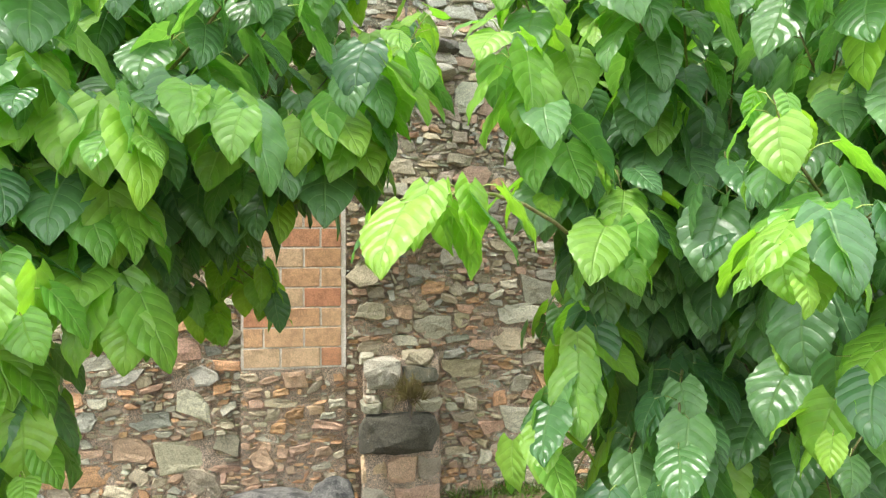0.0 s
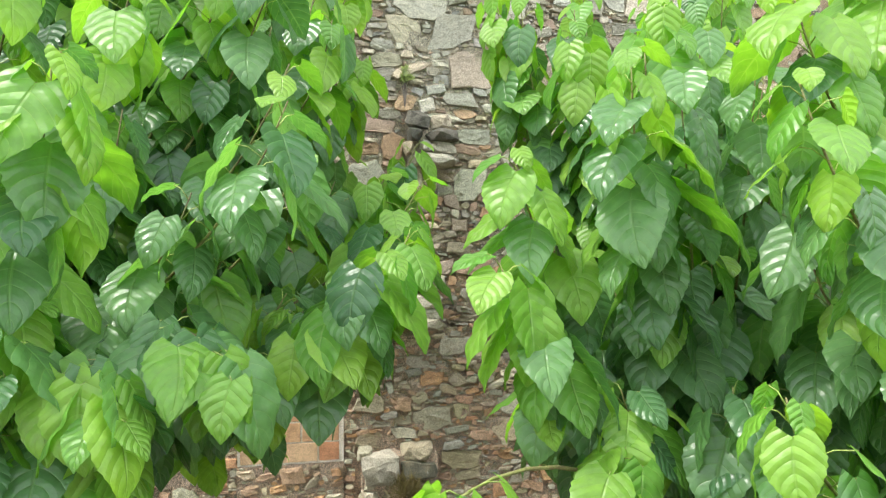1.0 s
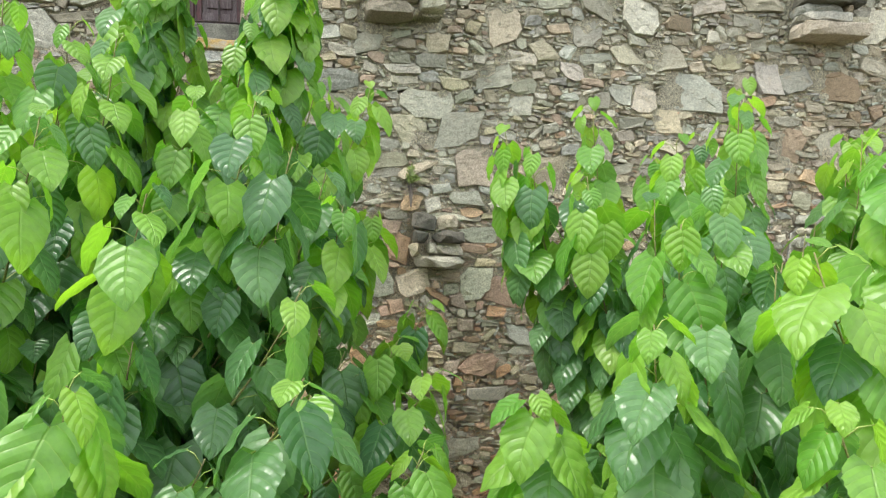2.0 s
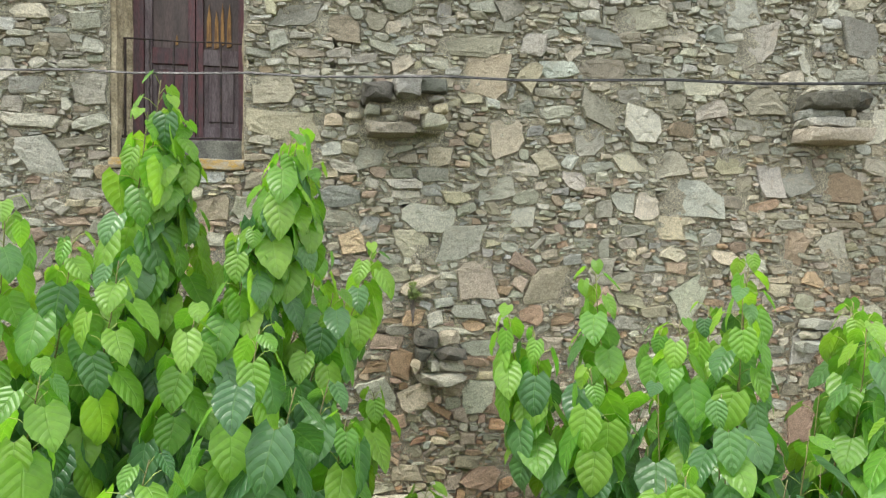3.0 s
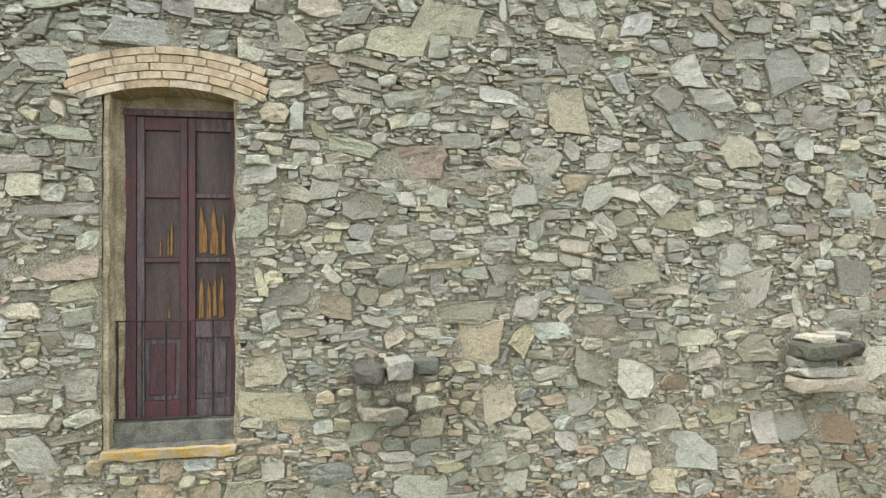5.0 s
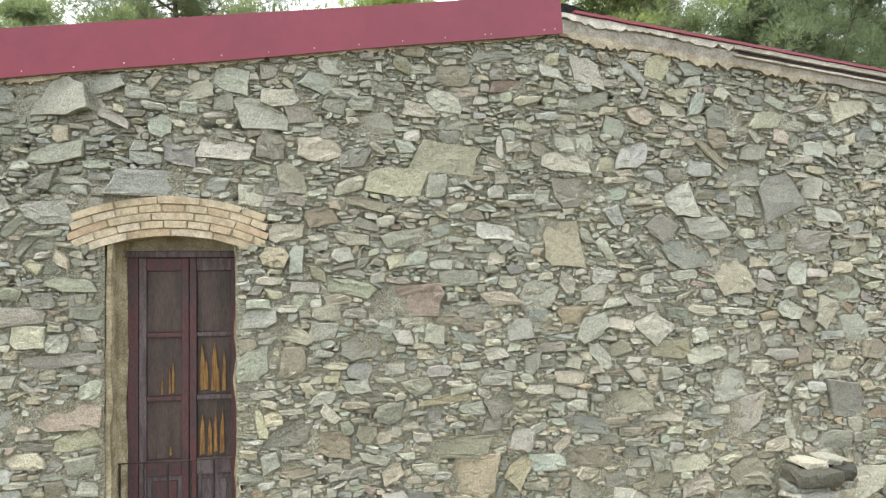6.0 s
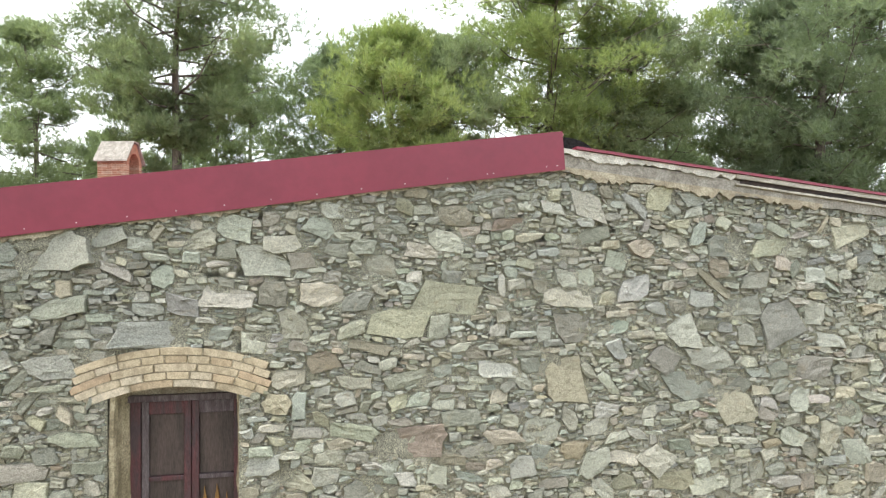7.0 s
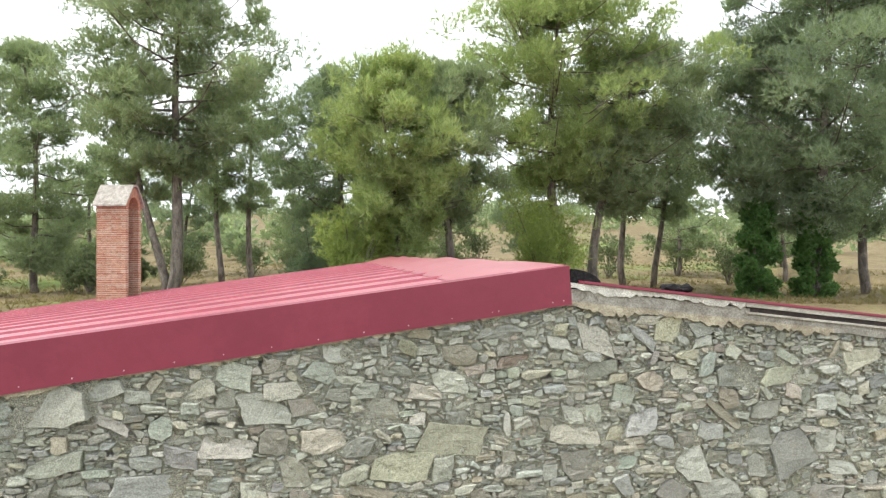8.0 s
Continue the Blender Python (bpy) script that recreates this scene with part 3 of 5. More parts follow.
        poly = np.array(cut_back([tuple(p) for p in poly], x, z, blocks[:3]))
        if len(poly) >= 3:
            outlines.append((poly, key))
    outlines += [(p, None) for p in lay_stones(rng, bed, -2.38, 5.28, -0.1, 9.2)]
    for x0, x1 in ((LEFT_X + 0.02, -2.4), (5.3, RIGHT_X - 0.02)):
        outlines += [(p, None) for p in lay_stones(rng, Bed(x0, x1, -0.12, 9.25, []), x0, x1, -0.1, 9.2, 2.2)]
    for poly, key in outlines:
        px, pz = poly.mean(0)
        wide = np.ptp(poly[:, 0])
        rise = rng.uniform(0.010, 0.022) if key else rng.uniform(0.010, 0.036) if wide > 0.07 else rng.uniform(0.006, 0.028)
        s = stone_shape(rng, poly, 0.002 if wide < 0.06 else rng.uniform(0.002, 0.005), rise)
        if s:
            shapes.append((px, pz, s, stone_tone(rng, px, pz, key)))
    # the stones of the middle stretch are single pieces
    single = [k for k, (x, z, _, _) in enumerate(shapes) if k < len(MARKED) or (-0.45 < x < 1.95 and 5.9 < z < 7.3 and np.ptp(shapes[k][2][0][:, 0]) > 0.06)][:300]
    chosen = set(single)
    for k in single:
        x, z, (v, f), tone = shapes[k]
        link("stone", v.tolist(), f, STONE, wall, tint=[tone] * len(v))
    verts, faces, tints, base = [], [], [], 0
    for k, (x, z, (v, f), tone) in enumerate(shapes):
        if k not in chosen:
            verts.append(v)
            faces += [tuple(i + base for i in q) for q in f]
            tints += [tone] * len(v)
            base += len(v)
    tagged(link("rubble_stones", np.concatenate(verts).tolist(), faces, STONE, wall, "grey, tan and reddish rubble stones", tint=tints), kind="stuff")
    return wall


def chunk(rng, lo, hi, rough=0.16):
    """A broken angular stone that fills a box: hull of scattered points, roughened."""
    lo, hi = np.array(lo, float), np.array(hi, float)
    pts = rng.uniform(-1, 1, (34, 3))
    k = np.argmax(np.abs(pts), 1)
    pts[np.arange(34), k] = np.sign(pts[np.arange(34), k]) * (1 - rng.random(34) ** 2 * rough)
    corners = np.array([[a, b, c] for a in (-1, 1) for b in (-1, 1) for c in (-1, 1)]) * (1 - rng.random((8, 3)) * rough * 1.3)
    pts = (lo + hi) / 2 + np.concatenate([pts, corners]) * (hi - lo) / 2
    bm = bmesh.new()
    for p in pts:
        bm.verts.new(p)
    hull = bmesh.ops.convex_hull(bm, input=bm.verts[:])
    bmesh.ops.delete(bm, geom=[v for v in bm.verts if not v.link_faces], context="VERTS")
    for _ in range(2):
        bmesh.ops.subdivide_edges(bm, edges=[e for e in bm.edges if e.calc_length() > 0.05], cuts=1)
    bmesh.ops.triangulate(bm, faces=bm.faces[:])
    for v in bm.verts:
        v.co += noise.noise_vector(v.co * 12) * 0.012 + noise.noise_vector(v.co * 38) * 0.009
    return bm


def stub_of(name, label, x0, z0, stones, seed, core, rough=0.22):
    """Broken stub of masonry that stands out of the wall. stones: x0, x1, z0, z1, front, tone; core: x0, x1, z0, z1, front."""
    rng = np.random.default_rng(seed)
    stub = thing(name, label, "masonry stub", (x0, FACE, z0), group="stubs of broken masonry")
    a, b, c, d, f = core
    bm = box(bmesh.new(), (a, f, c), (b, FACE + 0.02, d))
    bmesh.ops.subdivide_edges(bm, edges=bm.edges[:], cuts=6, use_grid_fill=True)
    for v in bm.verts:
        v.co += noise.noise_vector(v.co * 11) * 0.03 - Vector(stub.location)
    part("mortar", bm, MORTAR, stub, "crumbling earth mortar")
    for a, b, c, d, f, key in stones:
        bm = chunk(rng, (a, f, c), (b, FACE + 0.02, d), rough)
        if rough > 0.4:
            mid = Vector(((a + b) / 2, FACE, (c + d) / 2))
            turn = Matrix.Rotation(rng.normal(0, 0.13), 3, "Y") @ Matrix.Rotation(rng.normal(0, 0.15), 3, "Z")
            for v in bm.verts:
                v.co = mid + turn @ (v.co - mid)
        for v in bm.verts:
            v.co -= Vector(stub.location)
        ob = part("stone", bm, STONE, stub)
        tone = stone_tone(rng, a, c, key)
        col = ob.data.color_attributes.new("tint", "FLOAT_COLOR", "POINT")
        col.data.foreach_set("color", np.tile(tone, len(ob.data.vertices)).astype(np.float32))
    return stub


def corbel(label, x0, x1, z0, z1, front, seed, courses):
    """courses, from below: (share of the height, tones, count of stones, set back)."""
    rng = np.random.default_rng(seed)
    stones, z = [], z0
    for share, tones, count, back in courses:
        h = (z1 - z0) * share
        w = rng.uniform(0.7, 1.4, count)
        xs = x0 + (x1 - x0) * np.concatenate([[0], np.cumsum(w) / w.sum()])
        for i in range(count):
            o = rng.uniform(-0.02, 0.02, 3)
            stones.append((xs[i] - 0.004 + o[0], xs[i + 1] + 0.004 + o[1], z - 0.006 + 0.4 * o[2], z + h * rng.uniform(0.9, 1.12), front + back + rng.uniform(-0.02, 0.05), rng.choice(list(tones))))
        z += h
    return stub_of("corbel", label, x0, z0, stones, seed, (x0 + 0.05, x1 - 0.05, z0 + 0.02, z1 - 0.05, front + 0.15), 0.5)


build_wall()
stub_of("corbel", "broken grey stone stub jutting from the rubble wall", 0.32, 5.14, [
    (0.335, 0.717, 5.144, 5.234, 4.93, "p"), (0.75, 0.953, 5.199, 5.31, 4.95, "g"), (0.32, 0.557, 5.385, 5.53, 4.94, "d"), (0.54, 0.75, 5.43, 5.585, 4.92, "b"),
    (0.724, 0.965, 5.463, 5.57, 4.95, "d"), (0.81, 0.953, 5.40, 5.45, 4.99, "w"), (0.84, 0.96, 5.317, 5.393, 4.99, "y"), (0.715, 0.82, 5.296, 5.366, 5.0, "y"), (0.46, 0.536, 5.296, 5.345, 5.0, "y"),
    (0.488, 0.571, 5.234, 5.29, 4.99, "w"), (0.62, 0.738, 5.262, 5.33, 4.98, "t"), (0.342, 0.453, 5.29, 5.36, 4.98, "g"), (0.467, 0.564, 5.40, 5.45, 4.97, "w")], 3, (0.36, 0.93, 5.18, 5.50, 5.07), 0.3)
corbel("short stub of dark stones jutting from the wall", *CORBELS[1], 5, [(0.25, "dg", 1, 0.0), (0.2, "tw", 3, 0.06), (0.25, "dg", 2, 0.02), (0.30, "dt", 2, 0.07)])
corbel("stub of stacked grey slabs beside the walled-up doorway", *CORBELS[2], 6, [(0.2, "gt", 2, 0.0), (0.2, "gw", 3, 0.05), (0.25, "bg", 2, 0.0), (0.15, "tw", 4, 0.06), (0.2, "dg", 2, 0.03)])
# the two w stones on top put the light from above into their tone
stub_of("corbel", "stub of dark slabs, its lit top put in as pale stones", 3.94, 5.19, [
    (3.94, 4.58, 5.19, 5.315, 4.93, "p"), (3.94, 4.43, 5.305, 5.40, 4.95, "b"), (3.965, 4.33, 5.385, 5.468, 4.96, "b"), (4.42, 4.60, 5.31, 5.39, 5.02, "t"), (4.46, 4.66, 5.38, 5.47, 5.04, "g"),
    (4.34, 4.42, 5.39, 5.46, 4.98, "o"), (3.965, 4.38, 5.455, 5.60, 4.88, "d"), (4.32, 4.56, 5.46, 5.62, 4.93, "d"), (4.05, 4.30, 5.595, 5.655, 4.97, "w"), (4.27, 4.46, 5.605, 5.675, 4.98, "w")], 9, (4.0, 4.45, 5.24, 5.58, 5.08), 0.3)
corbel("low stub of stacked grey slabs", *CORBELS[5], 12, [(0.34, "gb", 2, 0.0), (0.3, "tg", 3, 0.05), (0.36, "gb", 2, 0.03)])
stub_of("buttress", "low pier of pale stones round one large blackened block", 0.33, 0.0, [
    (0.35, 0.60, -0.03, 0.24, 5.02, "g"), (0.34, 0.55, 0.22, 0.41, 5.04, "r"), (0.54, 0.76, 0.20, 0.42, 5.0, "r"), (0.58, 0.95, -0.04, 0.22, 5.01, "r"), (0.75, 0.95, 0.21, 0.42, 5.03, "p"), (0.33, 0.96, 0.40, 0.745, 4.93, "d"),
    (0.35, 0.51, 0.74, 0.83, 4.99, "g"), (0.36, 0.49, 0.82, 0.88, 5.01, "w"), (0.37, 0.47, 0.875, 0.93, 5.02, "g"), (0.49, 0.60, 0.75, 0.86, 5.03, "t"), (0.50, 0.60, 0.86, 0.93, 5.04, "p"),
    (0.60, 0.74, 0.745, 0.86, 5.09, "t"), (0.74, 0.96, 0.745, 0.84, 4.99, "g"), (0.76, 0.95, 0.835, 0.94, 5.0, "p"), (0.60, 0.77, 0.86, 0.96, 5.06, "t"),
    (0.36, 0.64, 0.925, 1.15, 4.96, "b"), (0.65, 0.93, 0.95, 1.09, 4.97, "d"), (0.66, 0.90, 1.08, 1.19, 5.02, "p"), (0.33, 0.45, 1.10, 1.18, 5.05, "g")], 8, (0.37, 0.93, -0.05, 1.13, 5.05), 0.36)


# ---- walled-up doorway ----
def build_doorway():
    door = tagged(new("blocked_doorway"), "doorway walled up with orange clay bricks above rubble", "doorway", kind="structure")
    bm = bmesh.new()
    prism(bm, [(DOOR_L, 1.07), (DOOR_R, 1.07), (DOOR_R, DOOR_T), (DOOR_L, DOOR_T)], FACE - 0.021, FACE + 0.02)
    part("brick_bed", bm, JOINT, door, "pale mortar joints")
    bm = bmesh.new()
    prism(bm, [(DOOR_L, -0.1), (DOOR_R, -0.1), (DOOR_R, 1.066), (DOOR_L, 1.066)], FACE - 0.026, FACE + 0.02)
    bmesh.ops.subdivide_edges(bm, edges=bm.edges[:], cuts=9, use_grid_fill=True)
    for v in bm.verts:
        if v.co.y < FACE:
            v.co.y -= 0.014 * noise.noise(v.co * 8)
    part("earth_bed", bm, MORTAR, door, "reddish earth bed")
    rng = np.random.default_rng(21)
    # hollow clay bricks, 28 x 14 cm faces
    row, z = 0, 1.085
    while z < DOOR_T - 0.05:
        x = DOOR_L + 0.02 - (0.145 if row % 2 else 0.02)
        top = min(z + 0.137, DOOR_T)
        while x < DOOR_R - 0.05:
            a, b = max(x, DOOR_L + 0.02), min(x + 0.28, DOOR_R - 0.035)
            if b - a > 0.04:
                bm = box(bmesh.new(), (a, FACE - 0.026, z), (b, FACE + 0.01, top), 0.005, 0.0025)
                part("brick", bm, BLOCK, door)
            x += 0.295
        z += 0.150
        row += 1
    # rounded reddish rubble below
    bed = Bed(DOOR_L, DOOR_R, 0.0, 1.06, [])
    for poly in lay_stones(rng, bed, DOOR_L, DOOR_R, 0.0, 1.06, 1.25):
        s = stone_shape(rng, poly, rng.uniform(0.002, 0.006), rng.uniform(0.010, 0.028), FACE - 0.016)
        if s:
            link("stone", s[0].tolist(), s[1], STONE, door, tint=[stone_tone(rng, 0, 0, rng.choice(list("rrrpttoow")))] * len(s[0]))
    return door


build_doorway()


# ---- window with arch, double door leaves, rail and sill ----
def build_window():
    win = tagged(new("window_1"), "tall maroon double casement under a shallow brick arch", "window", kind="structure")
    y = FACE + 0.24                       # front of the timber frame
    # reveals, rendered with earth
    for name, lo, hi in (("reveal", (WIN_L - 0.012, FACE + 0.014, WIN_B), (WIN_L + 0.018, FACE + 0.4, WIN_T + 0.0)),
                         ("reveal", (WIN_R - 0.004, FACE + 0.03, WIN_B), (WIN_R + 0.012, FACE + 0.4, WIN_T + 0.0))):
        bm = box(bmesh.new(), lo, hi)
        bmesh.ops.subdivide_edges(bm, edges=bm.edges[:], cuts=14, use_grid_fill=True)
        for v in bm.verts:
            if v.co.x < -1.0 and v.co.x > WIN_L:
                v.co.x += 0.042 * min(1.0, max(0.0, (v.co.y - FACE - 0.16) / 0.08)) + 0.010
            v.co.x += 0.02 * noise.noise(v.co * 7) + 0.012 * noise.noise(v.co * 19)
        part(name, bm, REVEAL, win, "flaking earth render")
    # timber frame
    fl, fr, fb, ft = WIN_L + 0.072, WIN_R + 0.04, 5.12, 7.395

    def bar(name, x0, x1, z0, z1, y0, y1, m, parent, label="", bev=0.006):
        return part(name, box(bmesh.new(), (x0, y0, z0), (x1, y1, z1), bev), m, parent, label)

    bar("window_frame", fl, fl + 0.075, fb, ft, y, y + 0.09, PAINT, win, "maroon painted frame post")
    bar("window_frame", fr - 0.05, fr, fb, ft, y, y + 0.09, PAINT_GREY, win, "weathered frame post")
    bar("window_frame", fl - 0.04, fr, ft, ft + 0.05, y - 0.015, y + 0.09, PAINT_GREY, win, "dark frame head")
    bar("lintel", fl - 0.1, fr + 0.05, ft + 0.045, WIN_T + 0.03, y + 0.03, y + 0.16, RENDER_EARTH, win, "earth filling over the frame")
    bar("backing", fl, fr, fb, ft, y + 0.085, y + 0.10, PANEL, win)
    mid = (fl + 0.075 + fr - 0.05) / 2
    for side, (l, r) in enumerate(((fl + 0.078, mid - 0.003), (mid + 0.003, fr - 0.052))):
        leaf = tagged(new("window_leaf"), kind="structure")
        leaf.parent = win
        m = PAINT if side == 0 else PAINT_GREY
        st = 0.052
        y0 = y + 0.012
        bar("stile", l, l + st, fb, ft - 0.004, y0, y0 + 0.05, PAINT_GREY if side == 0 else PAINT, leaf)
        bar("stile", r - st, r, fb, ft - 0.004, y0, y0 + 0.05, PAINT, leaf)
        rails = [(fb, 5.245), (5.715, 5.838), (6.290, 6.326), (6.780, 6.816), (7.292, ft - 0.004)]
        for a, b in rails:
            bar("rail", l + st, r - st, a, b, y0 + 0.004, y0 + 0.046, m, leaf)
        for k in range(4):
            a, b = rails[k][1], rails[k + 1][0]
            if k == 0:
                bar("panel", l + st, r - st, a, b, y0 + 0.025, y0 + 0.04, PAINT_GREY, leaf, "recessed lower panel")
                bar("raised_panel", l + st + 0.035, r - st - 0.035, a + 0.04, b - 0.04, y0 + 0.012, y0 + 0.026, PAINT if side == 0 else PAINT_GREY, leaf, bev=0.01)
            else:
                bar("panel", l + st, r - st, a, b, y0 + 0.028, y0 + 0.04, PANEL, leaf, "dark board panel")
        # split veneer curling off the boards
        rng = np.random.default_rng(31 + side)
        spots = [(1, 4), (2, 5)] if side else [(1, 1), (2, 3)]
        for k, count in spots:
            a, b = rails[k][1] + 0.01, rails[k + 1][0]
            for i in range(count):
                lo, room = (l + st + 0.012, r - st - 0.05) if side else (l + st + 0.10, r - st - 0.04)
                x = lo + (room - lo) * (i + rng.uniform(0.1, 0.6)) / count
                h = (b - a) * (rng.uniform(0.5, 0.92) if side else rng.uniform(0.15, 0.6))
                w = rng.uniform(0.028, 0.052) if side else rng.uniform(0.010, 0.022)
                z = a + rng.uniform(0, 0.03)
                bm = bmesh.new()
                prism(bm, [(x, z), (x + w, z + 0.01), (x + w * 0.9, z + h * 0.7), (x + w * rng.uniform(0.3, 0.7), z + h), (x + w * 0.1, z + h * 0.6)], y0 + 0.016, y0 + 0.0265)
                for v in bm.verts:
                    v.co.y -= 0.012 * max(0.0, (v.co.z - z) / h - 0.3) * rng.uniform(0.4, 1)
                part("split_veneer", bm, PEEL, leaf, "ochre bare wood where the veneer split")
    # sill: cement step, then ochre lichen edge
    bar("window_sill", WIN_L + 0.02, WIN_R, 4.965, 5.122, FACE + 0.12, FACE + 0.42, STEP, win, "grey cement step", 0.012)
    bar("window_sill", WIN_L - 0.005, WIN_R + 0.005, 4.88, 4.972, FACE + 0.018, FACE + 0.42, STEP, win, "grey cement top of the sill", 0.01)
    bm = box(bmesh.new(), (WIN_L - 0.015, FACE - 0.03, 4.885), (WIN_R + 0.015, FACE + 0.03, 4.962), 0.008)
    bmesh.ops.subdivide_edges(bm, edges=bm.edges[:], cuts=8, use_grid_fill=True)
    for v in bm.verts:
        v.co += noise.noise_vector(v.co * 12) * 0.011 + noise.noise_vector(v.co * 37) * 0.006
    part("window_sill", bm, SILL, win, "stone sill with orange lichen along its edge")
    # iron rail
    ry = FACE + 0.15
    rail = tagged(new("window_railing"), kind="structure")
    rail.parent = win
    for z in (5.140, 5.858):
        bm = tube(bmesh.new(), [(WIN_L - 0.01 + k * 0.092, ry, z + 0.003 * math.sin(k)) for k in range(11)], [0.006 if z > 5.5 else 0.008] * 11, 6)
        part("rail_bar", bm, IRON_AND_GAP_SHADE, rail)
    for k in range(6):
        x = WIN_L + 0.045 + k * 0.167
        twisted = k in (1, 3)
        pts = [(x + (0.003 * math.cos(i * 1.9) if twisted else 0), ry + (0.003 * math.sin(i * 1.9) if twisted else 0), 5.140 + i * 0.718 / 24) for i in range(25)]
        part("baluster", tube(bmesh.new(), pts, [0.0085 if not twisted else 0.007] * 25, 5), IRON_AND_GAP_SHADE, rail)
    # arch: five rings of flat bricks, long and short in turn
    cx, half, rise = (WIN_L + WIN_R) / 2, (WIN_R - WIN_L) / 2 + 0.02, 0.075
    rad = (half * half + rise * rise) / (2 * rise)
    cz = WIN_T - 0.055 + rise - rad
    for ring in range(5):
        r0 = rad + ring * 0.059
        reach = (half + 0.02 + (0.10, 0.19, 0.215, 0.205, 0.19)[ring]) / r0
        step = (0.292 if ring % 2 == 0 else 0.157) / r0
        a = -reach + (0 if ring != 2 else -0.01)
        while a < reach - 0.01:
            b = min(a + step, reach)
            bm = bmesh.new()
            n = 5
            front = FACE - 0.022 - random.uniform(0, 0.014)
            g = 0.005 / r0
            lo = [(cx + (r0 + 0.004) * math.sin(a + g + (b - a - 2 * g) * i / n), cz + (r0 + 0.004) * math.cos(a + g + (b - a - 2 * g) * i / n)) for i in range(n + 1)]
            hi = [(cx + (r0 + 0.055) * math.sin(a + g + (b - a - 2 * g) * i / n), cz + (r0 + 0.055) * math.cos(a + g + (b - a - 2 * g) * i / n)) for i in range(n + 1)]
            prism(bm, lo + hi[::-1], front, FACE + 0.30 if ring == 0 else FACE + 0.10)
            bmesh.ops.bevel(bm, geom=[e for e in bm.edges if all(v.co.y < FACE for v in e.verts)], offset=0.005, segments=1, affect="EDGES")
            part("brick", bm, ARCH_BRICK, win)
            a = b
    bm = bmesh.new()
    n = 24
    lo = [(cx + rad * math.sin(t), cz + rad * math.cos(t) + 0.004) for t in [(-1 + 2 * i / n) * (half + 0.16) / rad for i in range(n + 1)]]
    hi = [(cx + (rad + 0.29) * math.sin(t), cz + (rad + 0.29) * math.cos(t)) for t in [(-1 + 2 * i / n) * (half + 0.2) / (rad + 0.29) for i in range(n + 1)]]
    prism(bm, lo + hi[::-1], FACE - 0.014, FACE + 0.42)
    part("arch_bed", bm, RENDER_EARTH, win, "sandy mortar of the arch")
    return win


build_window()


# ---- roof ----
def build_roof():
    roof = tagged(new("roof"), "low gable roof of red coated metal sheets", "roof", kind="structure")

    def sheet(x0, x1, y0, y1, height, pitch=1.03, rib=0.028, name="roof_sheet", m=RED_ROOF_LIT):
        """Trapezoid sheets: ribs run down the slope, one after another along the ridge."""
        prof, y = [], y0
        while y < y1:
            prof += [(y, 0.0), (y + 0.001, rib), (y + 0.075, rib), (y + 0.095, 0.0)]
            prof += [q for k in (1, 2) for q in ((y + k * pitch / 3, 0.0), (y + k * pitch / 3 + 0.012, rib * 0.12), (y + k * pitch / 3 + 0.04, rib * 0.12), (y + k * pitch / 3 + 0.052, 0.0))]
            prof += [(min(y + pitch, y1) - 0.001, 0.0)]
            y += pitch
        verts = [(x, p, height(x) + h + dz) for dz in (0.0, -0.012) for x in (x0, x1) for p, h in prof]
        n = len(prof)
        faces = [(i, i + 1, n + i + 1, n + i) for i in range(n - 1)] + [(2 * n + i, 3 * n + i, 3 * n + i + 1, 2 * n + i + 1) for i in range(n - 1)]
        faces += [(i, 2 * n + i, 2 * n + i + 1, i + 1) for i in range(n - 1)] + [(n + i, n + i + 1, 3 * n + i + 1, 3 * n + i) for i in range(n - 1)]
        faces += [(0, n, 3 * n, 2 * n), (n - 1, 3 * n - 1, 4 * n - 1, 2 * n - 1)]
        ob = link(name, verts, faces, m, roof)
        bm = bmesh.new()
        bm.from_mesh(ob.data)
        bmesh.ops.recalc_face_normals(bm, faces=bm.faces)
        bm.to_mesh(ob.data)
        bm.free()
        return ob

    left = lambda x: 9.455 + 0.130 * (x - RIDGE_X)
    right = lambda x: 9.385 - 0.118 * (x - RIDGE_X)
    y = FACE + 0.50
    sheet(LEFT_X - 0.3, 1.25, FACE + 0.03, y, left, rib=0.012)
    sheet(2.10, RIGHT_X + 0.3, FACE + 0.03, y + 0.02, right, rib=0.012)
    while y < BACK_Y - 0.2:
        sheet(LEFT_X - 0.3, 1.25, y, min(y + 1.03, BACK_Y), left)
        sheet(2.10, RIGHT_X + 0.3, y + 0.02, min(y + 1.03, BACK_Y), right, rib=0.016)
        y += 1.03
    # ridge capping in lapped lengths
    y, k = FACE - 0.02, 0
    while y < BACK_Y - 0.1:
        bm = bmesh.new()
        e = min(y + 2.1, BACK_Y)
        rings = []
        for i in range(9):
            t = i / 8
            up = 0.012 + 0.034 * math.sin(math.pi * (0.15 + 0.75 * t)) * (0.6 + 0.4 * (k % 3)) + 0.012 * t
            rings.append([bm.verts.new((x, y + (e - y) * t, z)) for x, z in ((1.19, left(1.19) + 0.008), (1.21, left(1.21) + 0.016), (1.6, left(1.6) + 0.046 + up * 0.7),
                          (RIDGE_X - 0.02, 9.49 + up), (RIDGE_X + 0.02, 9.475 + up), (RIDGE_X + 0.02, 9.46 + up), (1.6, left(1.6) + 0.034 + up * 0.7))])
        for a, b in zip(rings, rings[1:]):
            for i in range(7):
                bm.faces.new((a[i], b[i], b[(i + 1) % 7], a[(i + 1) % 7]))
        bm.faces.new(rings[0])
        bm.faces.new(rings[-1][::-1])
        part("ridge_cap", bm, RED_ROOF_LIT, roof, "lapped red ridge capping")
